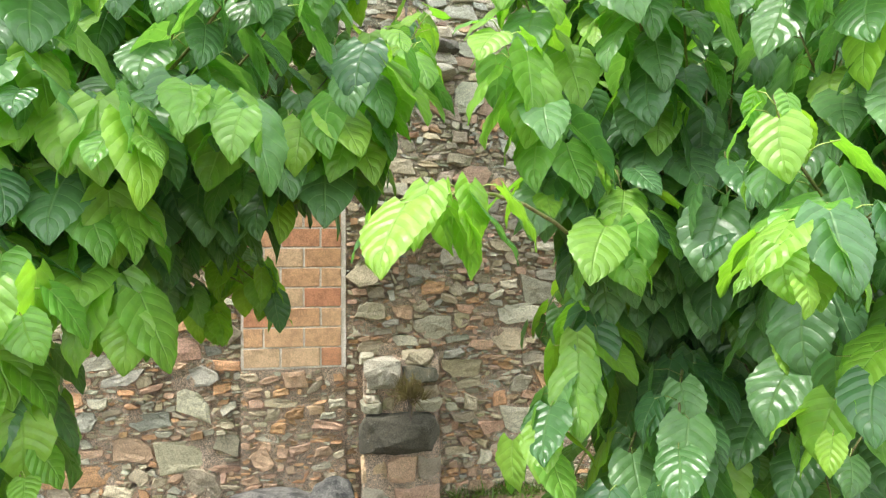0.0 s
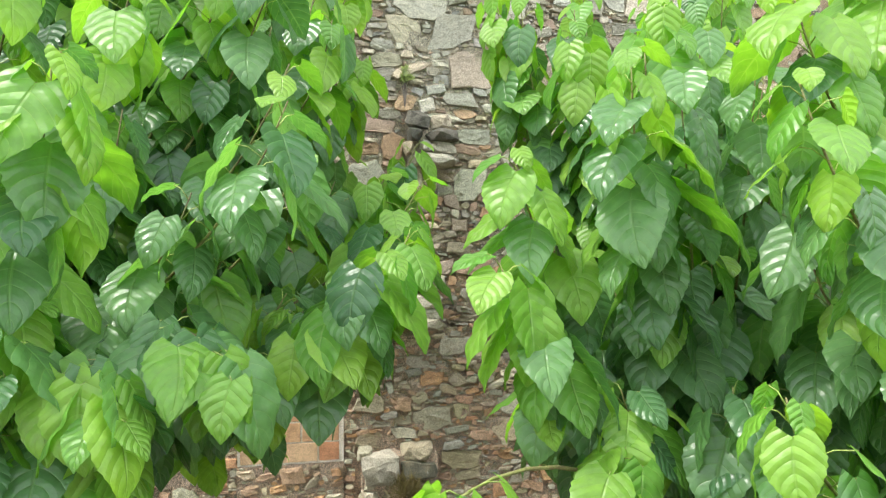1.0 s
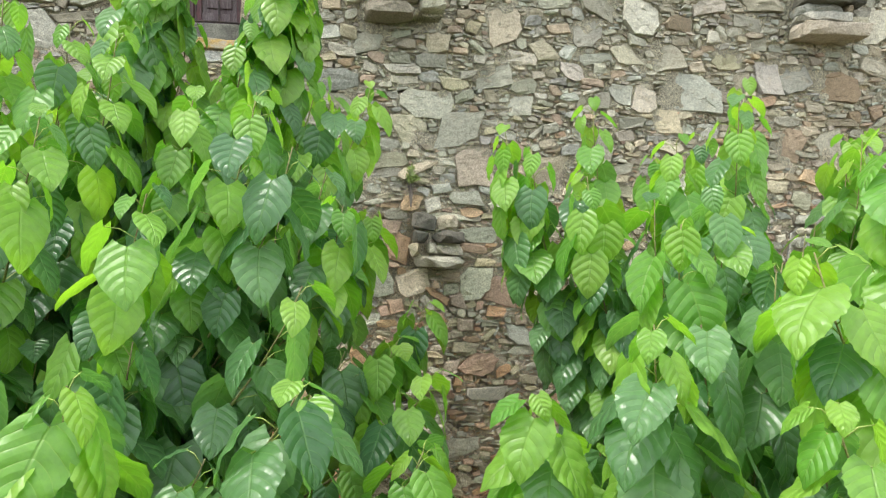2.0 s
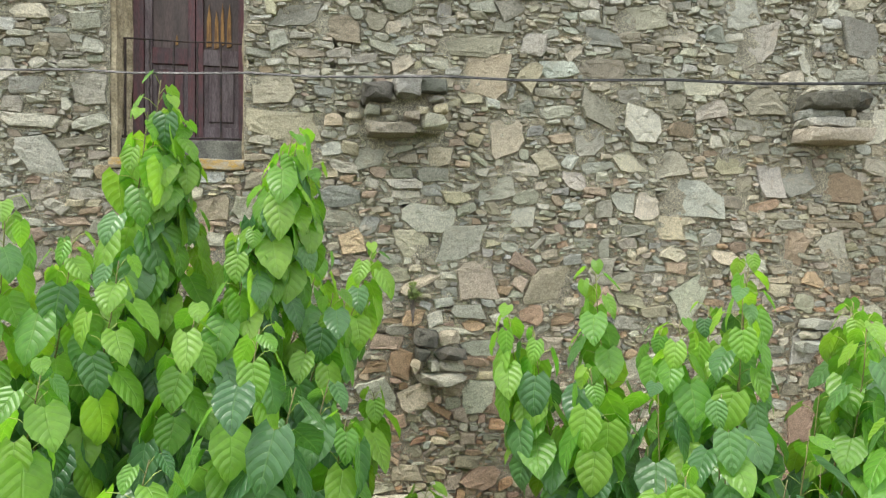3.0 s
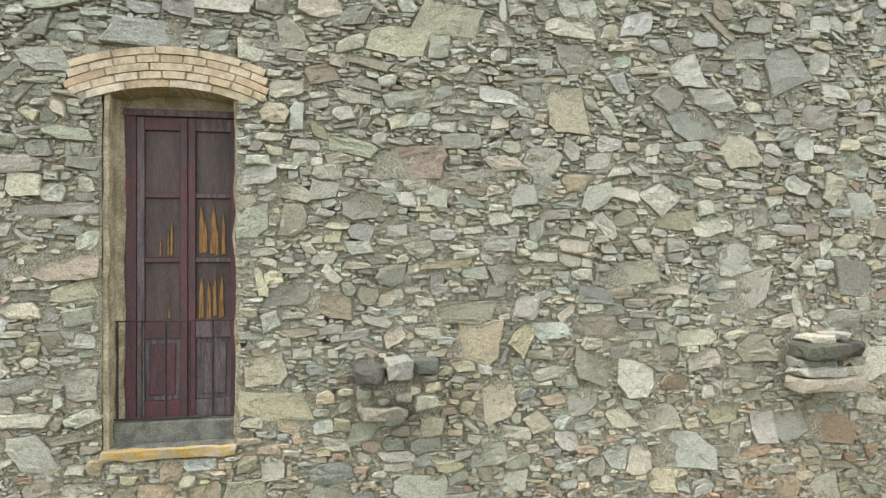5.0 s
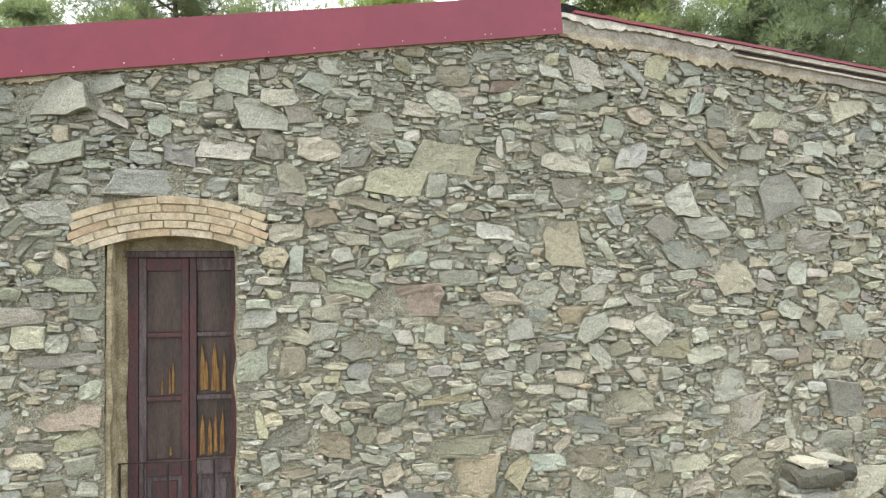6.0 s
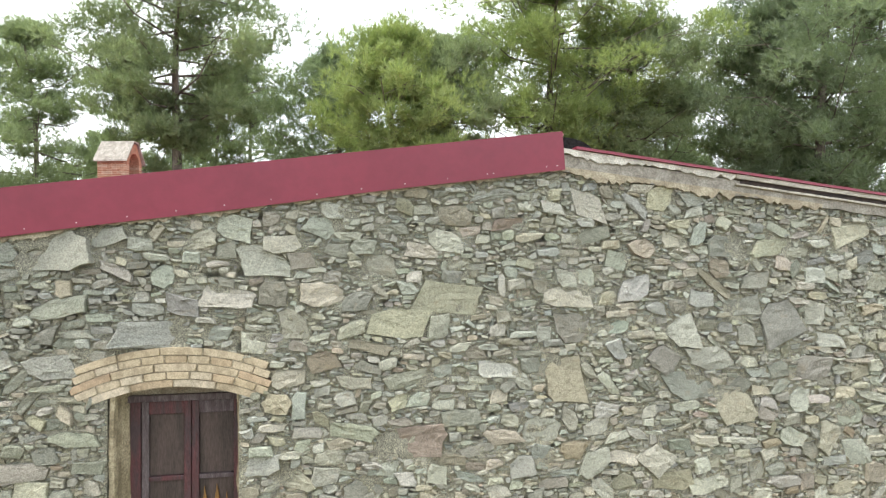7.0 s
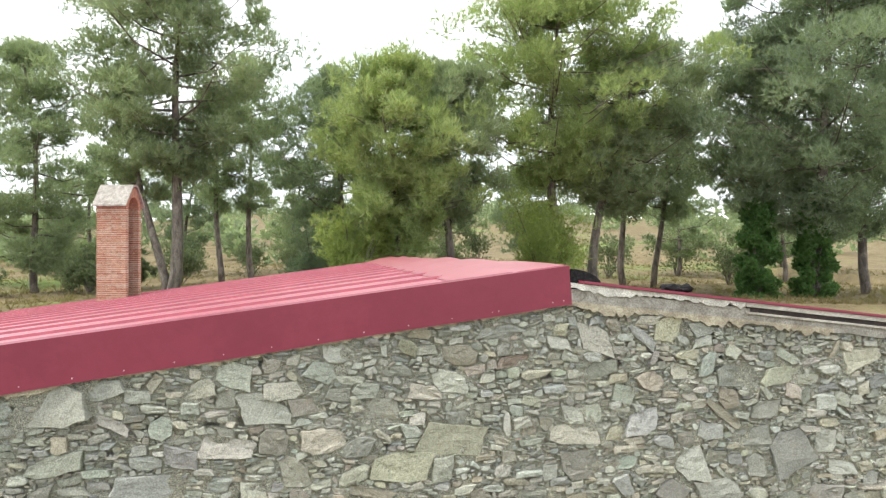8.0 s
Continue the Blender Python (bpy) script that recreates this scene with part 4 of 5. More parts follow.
        y, k = e - 0.06, k + 1
    # rake flashing over the wall, in one long strip with a small turned lip
    bm = bmesh.new()
    xs = np.linspace(LEFT_X - 0.3, RIDGE_X - 0.01, 60)
    low = [(x, 9.20 + 0.1345 * (x - RIDGE_X) + 0.004 * math.sin(x * 3.1)) for x in xs]
    high = [(x, 9.508 + 0.1265 * (x - RIDGE_X)) for x in xs]
    wave = [0.006 * noise.noise((x * 1.3, 0, 0)) for x in xs]
    low[-1] = (low[-1][0] + 0.03, low[-1][1])
    cols = []
    for (x0, z0), (x, z1), w in zip(low, high, wave):
        cols.append([bm.verts.new(p) for p in ((x0, FACE - 0.055 + w, z0), (x, FACE - 0.075 + w * 0.3, z1), (x, FACE + 0.10, z1 + 0.004), (x, FACE + 0.10, z1 - 0.008),
                                               (x, FACE - 0.065 + w * 0.3, z1 - 0.010), (x0, FACE - 0.045 + w, z0))])
    for a, b in zip(cols, cols[1:]):
        for i in range(6):
            bm.faces.new((a[i], b[i], b[(i + 1) % 6], a[(i + 1) % 6]))
    bm.faces.new(cols[0])
    bm.faces.new(cols[-1][::-1])
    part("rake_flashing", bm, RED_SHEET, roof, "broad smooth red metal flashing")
    for x in [1.95, 1.86, 1.42, 1.37] + [RIDGE_X - 0.95 - 0.335 * k for k in range(22)]:
        bm = bmesh.new()
        bmesh.ops.create_icosphere(bm, subdivisions=1, radius=0.006)
        for v in bm.verts:
            v.co = Vector((v.co.x + x, v.co.y * 0.6 + FACE - 0.058, v.co.z + gable_left(x) + 0.035))
        part("screw", bm, SCREW, roof)
    # boards under the sheets; the ridge end's black shade fill comes last
    bm = bmesh.new()
    prism(bm, [(LEFT_X, gable_left(LEFT_X)), (RIDGE_X, 9.2), (RIDGE_X, 9.40), (LEFT_X, left(LEFT_X) - 0.02)], FACE + 0.02, FACE + 0.5)
    part("wall_plate", bm, RENDER_EARTH, roof)
    # right verge: cement fillet, lime band, timber and sheet edge
    def strip(name, label, m, top, bottom, x0, x1, y0, y1, ragged, step=0.07):
        bm = bmesh.new()
        n = int((x1 - x0) / step)
        ring = []
        for i in range(n + 1):
            x = x0 + (x1 - x0) * i / n
            zt, zb = top(x), bottom(x) + 0.6 * ragged * noise.noise((x * 2.3, 7.0, 0)) + 0.6 * ragged * noise.noise((x * 11, 3.0, 0)) + 0.5 * ragged * noise.noise((x * 31, 5.0, 0))
            f = y0 - 0.01 * noise.noise((x * 6, 9.0, 0))
            ring.append([bm.verts.new(p) for p in ((x, f, zb), (x, f, zt), (x, y1, zt), (x, y1, zb))])
        for a, b in zip(ring, ring[1:]):
            for i in range(4):
                bm.faces.new((a[i], b[i], b[(i + 1) % 4], a[(i + 1) % 4]))
        bm.faces.new(ring[0])
        bm.faces.new(ring[-1][::-1])
        return part(name, bm, m, roof, label)

    strip("earth_fillet", "ochre mortar crumbling under the flashing", RENDER_EARTH, lambda x: gable_left(x) + 0.03, lambda x: gable_left(x) - 0.018, -2.95, RIDGE_X - 0.02, FACE - 0.028, FACE + 0.02, 0.05, 0.018)
    strip("cement_fillet", "grey cement bed along the verge", RENDER_GREY, lambda x: right(x) - 0.06, lambda x: wall_top(x) - 0.01, RIDGE_X, RIGHT_X, FACE - 0.035, FACE + 0.5, 0.02)
    strip("earth_fillet", "sandy mortar under the verge", RENDER_EARTH, lambda x: wall_top(x) + 0.035 - 0.004 * (x - 2), lambda x: wall_top(x) - 0.02, RIDGE_X - 0.02, 4.4, FACE - 0.040, FACE + 0.1, 0.07, 0.02)
    strip("lime_band", "ragged white lime band under the roof edge", LIME, lambda x: right(x) - 0.012, lambda x: right(x) - 0.07 + 0.014 * (x - 2), RIDGE_X + 0.0, 3.62, FACE - 0.055, FACE + 0.3, 0.05, 0.03)
    strip("verge_batten", "pale timber batten", WOOD_BEAM, lambda x: right(x) - 0.012, lambda x: right(x) - 0.048, 3.55, RIGHT_X, FACE - 0.065, FACE + 0.02, 0.002)
    strip("verge_batten", "pale lower batten", WOOD_BEAM, lambda x: right(x) - 0.088, lambda x: right(x) - 0.105, 3.55, RIGHT_X, FACE - 0.06, FACE + 0.02, 0.003)
    # hollow between the battens: a solid strip, its shade put in as dark colour
    strip("verge_gap", "solid dark strip for the shade in the hollow roof edge", IRON_AND_GAP_SHADE, lambda x: right(x) - 0.046, lambda x: right(x) - 0.090, 3.6, RIGHT_X, FACE - 0.037, FACE + 0.02, 0.0)
    strip("sheet_edge", "folded red edge of the roof sheet", RED_SHEET, lambda x: right(x) + 0.014, lambda x: right(x) - 0.008, 2.11, RIGHT_X + 0.3, FACE - 0.08, FACE + 0.12, 0.0)
    # open ridge end: a solid fill coloured black in place of the shade inside
    bm = bmesh.new()
    arc = [(RIDGE_X + 0.01 + 0.30 * math.sin(a), 9.335 + 0.145 * math.cos(a)) for a in (0.0, 0.25, 0.5, 0.75, 1.0, 1.25, 1.45)]
    prism(bm, [(RIDGE_X + 0.01, 9.30)] + arc + [(2.30, 9.30)], FACE + 0.03, FACE + 0.42)
    part("ridge_board", bm, NETTING_AND_RIDGE_SHADE, roof, "solid black fill for the shade in the open ridge end")
    return roof


build_roof()


def build_other_walls():
    for name, lo, hi in (("wall_west", (LEFT_X, FACE + 0.6, -0.5), (LEFT_X + 0.5, BACK_Y - 0.4, 8.0)), ("wall_east", (RIGHT_X - 0.5, FACE + 0.6, -0.5), (RIGHT_X, BACK_Y - 0.4, 8.05)),
                         ("wall_north", (LEFT_X + 0.5, BACK_Y - 0.9, -0.5), (RIGHT_X - 0.5, BACK_Y - 0.4, 8.0))):
        bm = box(bmesh.new(), lo, hi)
        me = bpy.data.meshes.new(name)
        bm.to_mesh(me)
        bm.free()
        me.materials.append(MORTAR)
        tagged(new(name, me), "plain earth-mortared outer wall", "wall", kind="structure")


build_other_walls()


# ---- chimney ----
def build_chimney():
    cx, cy, z0 = -4.93, 17.0, 8.45
    chim = thing("chimney", "tall thin-brick chimney with an arched opening and pitched cap", "chimney", (cx, cy, z0))
    rot = Matrix.Rotation(radians(78), 4, "Z")
    w, d, h = 0.36, 0.36, 2.30             # half width, half depth, height of the legs
    chim.matrix_world = Matrix.Translation((cx, cy, z0)) @ rot
    rng = random.Random(4)
    z, row = -0.3, 0
    while z < h:
        for side in (-1, 1):               # two side walls, open between
            y, k = -d, 0
            while y < d - 0.02:
                ln = 0.24 if (row + k) % 2 else 0.12
                e = min(y + ln, d)
                o = rng.uniform(-0.006, 0.006)
                lo = side * w + o if side < 0 else side * w - 0.13 + o
                part("brick", box(bmesh.new(), (lo, y + 0.005, z + 0.004), (lo + 0.13, e - 0.005, z + 0.048)), CHIM_BRICK, chim)
                y, k = e, k + 1
        z, row = z + 0.052, row + 1
    bm = bmesh.new()
    for side in (-1, 1):
        lo = -w + 0.012 if side < 0 else w - 0.118
        box(bm, (lo, -d + 0.012, -0.3), (lo + 0.106, d - 0.012, h))
    part("mortar", bm, JOINT, chim)
    # dark flue wall set back inside, and the arch above
    part("flue", box(bmesh.new(), (-w + 0.10, 0.02, -0.3), (w - 0.10, 0.14, h - 0.1)), BARK, chim, "sooty flue")
    bm = bmesh.new()
    n = 12
    inner = [(-(w - 0.13) * math.cos(math.pi * i / n), h + (w - 0.13) * 1.15 * math.sin(math.pi * i / n)) for i in range(n + 1)]
    outer = [(-w, h), (-w, h + 0.05), (-0.10, h + 0.50), (0.10, h + 0.50), (w, h + 0.05), (w, h)]
    prism(bm, inner + outer[::-1], -d, d)
    part("arch", bm, CHIM_BRICK, chim, "brick arch head")
    for side in (-1, 1):
        bm = bmesh.new()
        o = [(side * (w + 0.09), h + 0.02), (side * (w + 0.09), h + 0.06), (side * 0.10, h + 0.56), (0, h + 0.56), (0, h + 0.515), (side * 0.09, h + 0.515)]
        prism(bm, o if side > 0 else o[::-1], -d - 0.05, d + 0.05)
        part("cap_slab", bm, RENDER_GREY, chim, "pale sloping cap slab")
    return chim


build_chimney()


# ---- cable across the front of the wall ----
def build_cable():
    for k, off in ((0, 0.0), (1, 0.014)):
        pts = []
        for i in range(61):
            t = -1.45 + i * 6.0 / 60
            s = Vector((-1.44 + 2.65 * t, 3.66 - 1.06 * t, 5.145 - 0.235 * t + 0.012 * t * t))
            tw = i * 2.1
            pts.append(s + Vector((0, 0.006 * math.cos(tw) + off * 0.3, 0.006 * math.sin(tw) + off * (1 if k else -1) * 0.4)))
        bm = tube(bmesh.new(), pts, [0.0031] * 61, 5)
        me = bpy.data.meshes.new("cable")
        bm.to_mesh(me)
        bm.free()
        me.materials.append(CABLE)
        tagged(new("cable", me), "thin black cable strung across in front of the wall", "cable", group="twin cables", kind="structure")


build_cable()


# ---- mulberry trees ----
def leaf_grid(rng, rows=9, cols=(-1.0, -0.6, -0.22, 0.0, 0.22, 0.6, 1.0), ribs=0.0):
    """One heart-shaped toothed leaf, 1 long: base at the origin, tip along -z, face towards -y."""
    fold, curl, lean, wide = rng.uniform(0.06, 0.26), rng.uniform(0.05, 0.40), rng.uniform(-0.06, 0.06), rng.uniform(0.37, 0.45)
    droop, wave = rng.uniform(0.0, 0.22), rng.uniform(0.010, 0.026)
    verts, uvs = [], []
    for i in range(rows + 1):
        s = i / rows
        half = wide * (math.sin(math.pi * min(1, s * 0.965 + 0.035) ** 0.66) ** 0.74) * (1 - 0.10 * s)
        half = max(half, 0.010)
        for c in cols:
            tooth = 1.0 + (0.03 if i % 2 else -0.025) * (abs(c) == 1.0) * (0.08 < s < 0.97)
            x = c * half * tooth + lean * math.sin(s * 3)
            lobe = 0.15 * abs(c) ** 1.4 * max(0.0, 1 - s * 4.5)
            z = -s + lobe + (0.012 * abs(c) if 0.1 < s < 0.95 else 0)
            swell = abs(math.sin(math.pi * 5.5 * (s - 0.30 * abs(c) ** 1.3)))
            y = -fold * abs(c) * half * 0.9 + curl * (s - 0.35) ** 2 * 0.8 + wave * math.sin(s * 17 + c * 2) * abs(c) - ribs * swell * (0.25 < abs(c) < 0.9)
            y += droop * half * abs(c) ** 2.5
            if s > 0.8:
                y += 0.3 * (s - 0.8)
            verts.append((x, y, z))
            uvs.append((c * 0.5 + 0.5, s))
    w = len(cols)
    faces = [(j * w + i, (j + 1) * w + i, (j + 1) * w + i + 1, j * w + i + 1) for j in range(rows) for i in range(w - 1)]
    return np.array(verts), faces, np.array(uvs)


LRNG = random.Random(77)
LEAF_KINDS = [leaf_grid(LRNG, 18, (-1.0, -0.75, -0.35, 0.0, 0.35, 0.75, 1.0), 0.011) for _ in range(8)]      # near the walk
PLAIN_KINDS = [leaf_grid(LRNG, 8, (-1.0, -0.5, 0.0, 0.5, 1.0)) for _ in range(8)]                                  # inside the crowns
PLAIN_FACES = PLAIN_KINDS[0][1]


def leaf_mesh(name, kind, material):
    v, f, uv = LEAF_KINDS[kind]
    me = bpy.data.meshes.new(name)
    me.from_pydata(v.tolist(), [], f)
    layer = me.uv_layers.new(name="UVMap")
    idx = np.empty(len(me.loops), np.int32)
    me.loops.foreach_get("vertex_index", idx)
    layer.data.foreach_set("uv", uv[idx].astype(np.float32).ravel())
    me.polygons.foreach_set("use_smooth", [True] * len(me.polygons))
    me.materials.append(material)
    return me


LEAF_MESHES = {False: [leaf_mesh("leaf", k, LEAF) for k in range(8)], True: [leaf_mesh("young_leaf", k, LEAF_YOUNG) for k in range(8)]}


def joined_leaves(name, placed, material, parent, label):
    """Many leaves in one mesh; placed: (matrix, kind)."""
    n = len(PLAIN_KINDS[0][0])
    verts = np.concatenate([PLAIN_KINDS[k][0] @ np.array(m.to_3x3()).T + np.array(m.translation) for m, k in placed])
    base = np.array(PLAIN_FACES)
    faces = np.concatenate([base + i * n for i in range(len(placed))])
    me = bpy.data.meshes.new(name)
    me.from_pydata(verts.tolist(), [], faces.tolist())
    uv = np.concatenate([PLAIN_KINDS[k][2] for _, k in placed])
    layer = me.uv_layers.new(name="UVMap")
    layer.data.foreach_set("uv", uv[faces.ravel()].astype(np.float32).ravel())
    me.polygons.foreach_set("use_smooth", [True] * len(me.polygons))
    me.materials.append(material)
    ob = new(name, me)
    ob.parent = parent
    ob["label"] = label
    return tagged(ob, kind="stuff")


def bezier(p, t):
    a, b, c, d = p
    return a * (1 - t) ** 3 + 3 * b * t * (1 - t) ** 2 + 3 * c * t * t * (1 - t) + d * t**3


def mulberry(label, foot, head, tips, seed, fill):
    """A pollarded mulberry: short trunk, long shoots to the given tips, large hanging leaves.
    tips: (x, y, z, first bare share); fill: boxes (x0, x1, y0, y1, z0, z1, count) of further shoot ends."""
    rng = random.Random(seed)
    tree = thing("mulberry_tree", label, "tree", foot, group="mulberry trees")
    tree_inv = -Vector(foot)
    foot, head = Vector(foot), Vector(head)
    bm = bmesh.new()
    mid = (foot + head) / 2 + Vector((0.04, 0.03, 0))
    tube(bm, [Vector((0, 0, -0.1)), mid - foot, head - foot], [0.13, 0.10, 0.115], 10)
    part("trunk", bm, BARK, tree, "rough grey trunk", True)
    ends = [(Vector(t[:3]), t[3], True) for t in tips]
    for x0, x1, y0, y1, z0, z1, count in fill:
        for _ in range(count):
            ends.append((Vector((rng.uniform(x0, x1), rng.uniform(y0, y1), rng.uniform(z0, z1))), 0.3, False))
    stalks = bmesh.new()
    young, old = [], []
    for end, bare, leader in ends:
        span = end - head
        droop = end.z < head.z + 0.9
        c1 = head + Vector((span.x * 0.25, span.y * 0.25, max(0.35, span.z * 0.5) if droop else span.z * 0.35))
        c2 = head + Vector((span.x * 0.85, span.y * 0.85, span.z * 0.9 + 0.5)) if droop else head + Vector((span.x * 0.9, span.y * 0.9, span.z * 0.62))
        c2 += Vector((rng.uniform(-0.1, 0.1), rng.uniform(-0.1, 0.1), 0))
        curve = (head, c1, c2, end)
        pts = [bezier(curve, i / 14) for i in range(15)]
        part("shoot", tube(bmesh.new(), [p + tree_inv for p in pts], [0.013 * (1 - 0.82 * i / 14) for i in range(15)], 5), SHOOT, tree, smooth=True)
        length = sum((b - a).length for a, b in zip(pts, pts[1:]))
        count = int(length * (1 - bare) / (0.033 if leader else 0.062))
        turn = rng.uniform(0, 6.28)
        for i in range(count):
            t = bare + (1 - bare) * (i + rng.random() * 0.5) / count
            p = bezier(curve, t)
            d = (bezier(curve, min(1, t + 0.02)) - bezier(curve, max(0, t - 0.02))).normalized()
            turn += 2.4 + rng.uniform(-0.4, 0.4)
            side = Vector((math.cos(turn), math.sin(turn), 0))
            # leaves seek the light on the outside of the crown
            out = Vector((p.x - head.x, p.y - head.y, 0))
            side = (side + 0.55 * out / max(0.4, out.length)).normalized()
            tipness = max(0.0, (t - 0.93) / 0.07)
            size = (rng.uniform(0.15, 0.225) * (1 - 0.10 * max(0.0, (t - 0.6) / 0.4) * (p.z > 3.6)) if leader else rng.uniform(0.16, 0.235)) * (0.85 if p.y < 1.75 else 1.1 if p.y < 2.6 else 1.0) * (1 - 0.6 * tipness) * (0.85 if t < 0.4 else 1)
            if p.z < 2.7 and not leader:
                size *= rng.uniform(0.8, 1.05)
            stalk = (0.05 + 0.06 * rng.random()) * (1 - 0.5 * tipness)
            base = p + side * stalk + Vector((0, 0, 0.012 + 0.02 * rng.random() + d.z * 0.02))
            fall = (rng.uniform(0.95, 1.55) if leader and p.z > 3.4 else rng.uniform(0.7, 1.5)) - 0.2 * tipness
            way = (side * math.cos(fall) + Vector((rng.uniform(-0.25, 0.25), rng.uniform(-0.25, 0.25), -math.sin(fall)))).normalized()
            if tipness > 0.6:
                way = (way + d * 0.2).normalized()
            face = side * math.sin(fall) + Vector((0, 0, math.cos(fall) + 0.15)) + Vector((rng.uniform(-0.35, 0.35), rng.uniform(-0.35, 0.35), rng.uniform(-0.2, 0.2)))
            zc = -way
            yc = -(face - face.dot(zc) * zc).normalized()
            xc = yc.cross(zc)
            s = size * rng.uniform(0.9, 1.1)
            m = Matrix(((xc.x * s, yc.x * s, zc.x * s, base.x), (xc.y * s, yc.y * s, zc.y * s, base.y), (xc.z * s, yc.z * s, zc.z * s, base.z), (0, 0, 0, 1)))
            fresh = rng.random() < (0.08 + 0.8 * max(0.0, min(1.0, (t - 0.64) / 0.30)) if leader else 0.10 + 0.4 * tipness)
            (young if fresh else old).append((Matrix.Translation(tree_inv) @ m, rng.randrange(8), base))
            tube(stalks, [p + tree_inv, (p + base) / 2 + tree_inv + Vector((0, 0, 0.012)), base + tree_inv], [0.0022, 0.0019, 0.0016], 3)
    tagged(part("petiole", stalks, PETIOLE, tree, "pale green leaf stalks", True), kind="stuff")
    for fresh, group, material, text in ((False, old, LEAF, "glossy dark green toothed leaves"), (True, young, LEAF_YOUNG, "pale yellow-green young leaves")):
        group.sort(key=lambda g: g[2].y)
        cut = 190 if not fresh else 90
        for m, k, _ in group[:cut]:
            ob = new("leaf", LEAF_MESHES[fresh][k])
            ob.parent = tree
            ob.matrix_local = m
        if len(group) > cut:
            joined_leaves("foliage", [(m, k) for m, k, _ in group[cut:]], material, tree, text)
    return tree


mulberry("leafy young mulberry with long upright shoots before the wall", (-1.8, 3.3, 0.0), (-1.6, 3.25, 1.5),
         [(-0.66, 3.40, 5.06, 0.3), (-0.08, 3.30, 4.80, 0.3), (-0.73, 3.05, 4.25, 0.3), (-0.62, 3.4, 4.97, 0.55), (-0.7, 3.34, 4.9, 0.55), (-0.58, 3.46, 4.88, 0.6), (-0.05, 3.36, 4.84, 0.55), (-0.12, 3.3, 4.74, 0.6), (0.0, 3.4, 4.72, 0.6), (0.32, 3.86, 4.32, 0.35), (-1.28, 4.0, 4.35, 0.3), (-1.2, 3.2, 4.5, 0.3),
          (-0.35, 3.6, 4.40, 0.3), (-0.17, 2.80, 4.0, 0.3), (-0.5, 2.6, 3.6, 0.3), (0.40, 3.27, 3.0, 0.4), (0.55, 3.4, 3.15, 0.45), (-0.5, 1.95, 3.1, 0.35), (-0.10, 2.05, 2.25, 0.4),
          (-0.38, 1.98, 2.2, 0.4), (-0.42, 2.15, 1.72, 0.4), (0.24, 2.45, 2.4, 0.4), (0.25, 2.75, 2.25, 0.4), (-0.70, 2.15, 2.5, 0.35), (-0.95, 1.9, 1.95, 0.4), (-0.2, 3.9, 1.75, 0.6),
          (-0.45, 3.6, 1.55, 0.6), (-0.8, 2.2, 1.5, 0.45), (-1.15, 2.0, 2.9, 0.35), (-1.5, 3.5, 4.1, 0.35), (-0.95, 3.6, 4.3, 0.35), (-0.45, 3.1, 4.05, 0.35), (-0.2, 3.7, 3.95, 0.35), (0.1, 3.3, 4.1, 0.35), (-0.9, 2.8, 3.9, 0.35),
          (0.15, 3.0, 3.6, 0.35), (-1.3, 2.9, 3.8, 0.35), (-0.95, 2.15, 1.1, 0.5), (-1.1, 2.1, 0.95, 0.5), (-0.72, 2.2, 1.3, 0.6), (-1.05, 3.2, 1.15, 0.6), (-0.19, 3.7, 1.62, 0.8), (-0.18, 3.5, 1.72, 0.8), (0.3, 3.5, 3.6, 0.4), (-0.55, 3.5, 4.5, 0.4), (-0.25, 3.2, 4.35, 0.4), (-0.95, 3.2, 4.35, 0.4), (0.05, 3.6, 4.3, 0.4), (-1.45, 3.1, 4.3, 0.4), (-0.7, 3.7, 4.2, 0.4), (0.42, 2.6, 2.7, 0.5), (0.5, 2.9, 2.9, 0.5), (0.3, 2.3, 2.6, 0.5), (-1.0, 2.3, 0.85, 0.55), (-0.9, 2.2, 1.05, 0.55), (-0.46, 2.15, 2.0, 0.6), (-0.72, 2.0, 2.05, 0.6), (-0.6, 1.9, 1.75, 0.6)],
         5, [(-1.6, 0.1, 2.0, 2.8, 2.0, 3.4, 26), (-1.8, 0.25, 2.7, 3.8, 1.9, 3.9, 34), (-2.2, -0.9, 2.1, 3.2, 3.2, 4.2, 8)])
mulberry("dense mulberry with glossy leaves reaching to the ground", (1.95, 3.2, 0.0), (1.9, 3.15, 1.2),
         [(1.50, 3.62, 4.22, 0.3), (2.0, 3.35, 4.0, 0.3), (2.17, 3.26, 4.25, 0.3), (1.05, 3.3, 3.9, 0.35), (1.75, 3.2, 3.95, 0.3), (2.7, 3.2, 4.0, 0.3), (0.72, 2.3, 2.95, 0.35),
          (0.98, 2.0, 3.2, 0.35), (0.80, 2.25, 2.1, 0.45), (0.93, 2.05, 1.9, 0.45), (1.04, 2.2, 2.2, 0.4), (0.62, 2.1, 2.6, 0.4), (0.95, 2.3, 1.5, 0.5), (0.75, 2.2, 1.25, 0.6), (1.3, 2.4, 3.5, 0.35), (0.24, 1.6, 1.96, 0.83), (0.95, 3.4, 4.0, 0.35), (1.75, 3.4, 3.9, 0.35), (1.95, 3.0, 4.1, 0.35), (2.6, 3.0, 3.95, 0.35), (2.9, 3.4, 4.0, 0.35), (1.25, 3.1, 3.75, 0.35)],
         8, [(0.95, 3.2, 1.9, 2.8, 0.9, 3.2, 52), (1.1, 3.6, 2.6, 4.1, 0.6, 3.6, 36), (0.85, 2.2, 1.9, 2.8, 0.3, 1.4, 22), (1.0, 3.0, 2.3, 3.6, 3.2, 3.8, 16)])
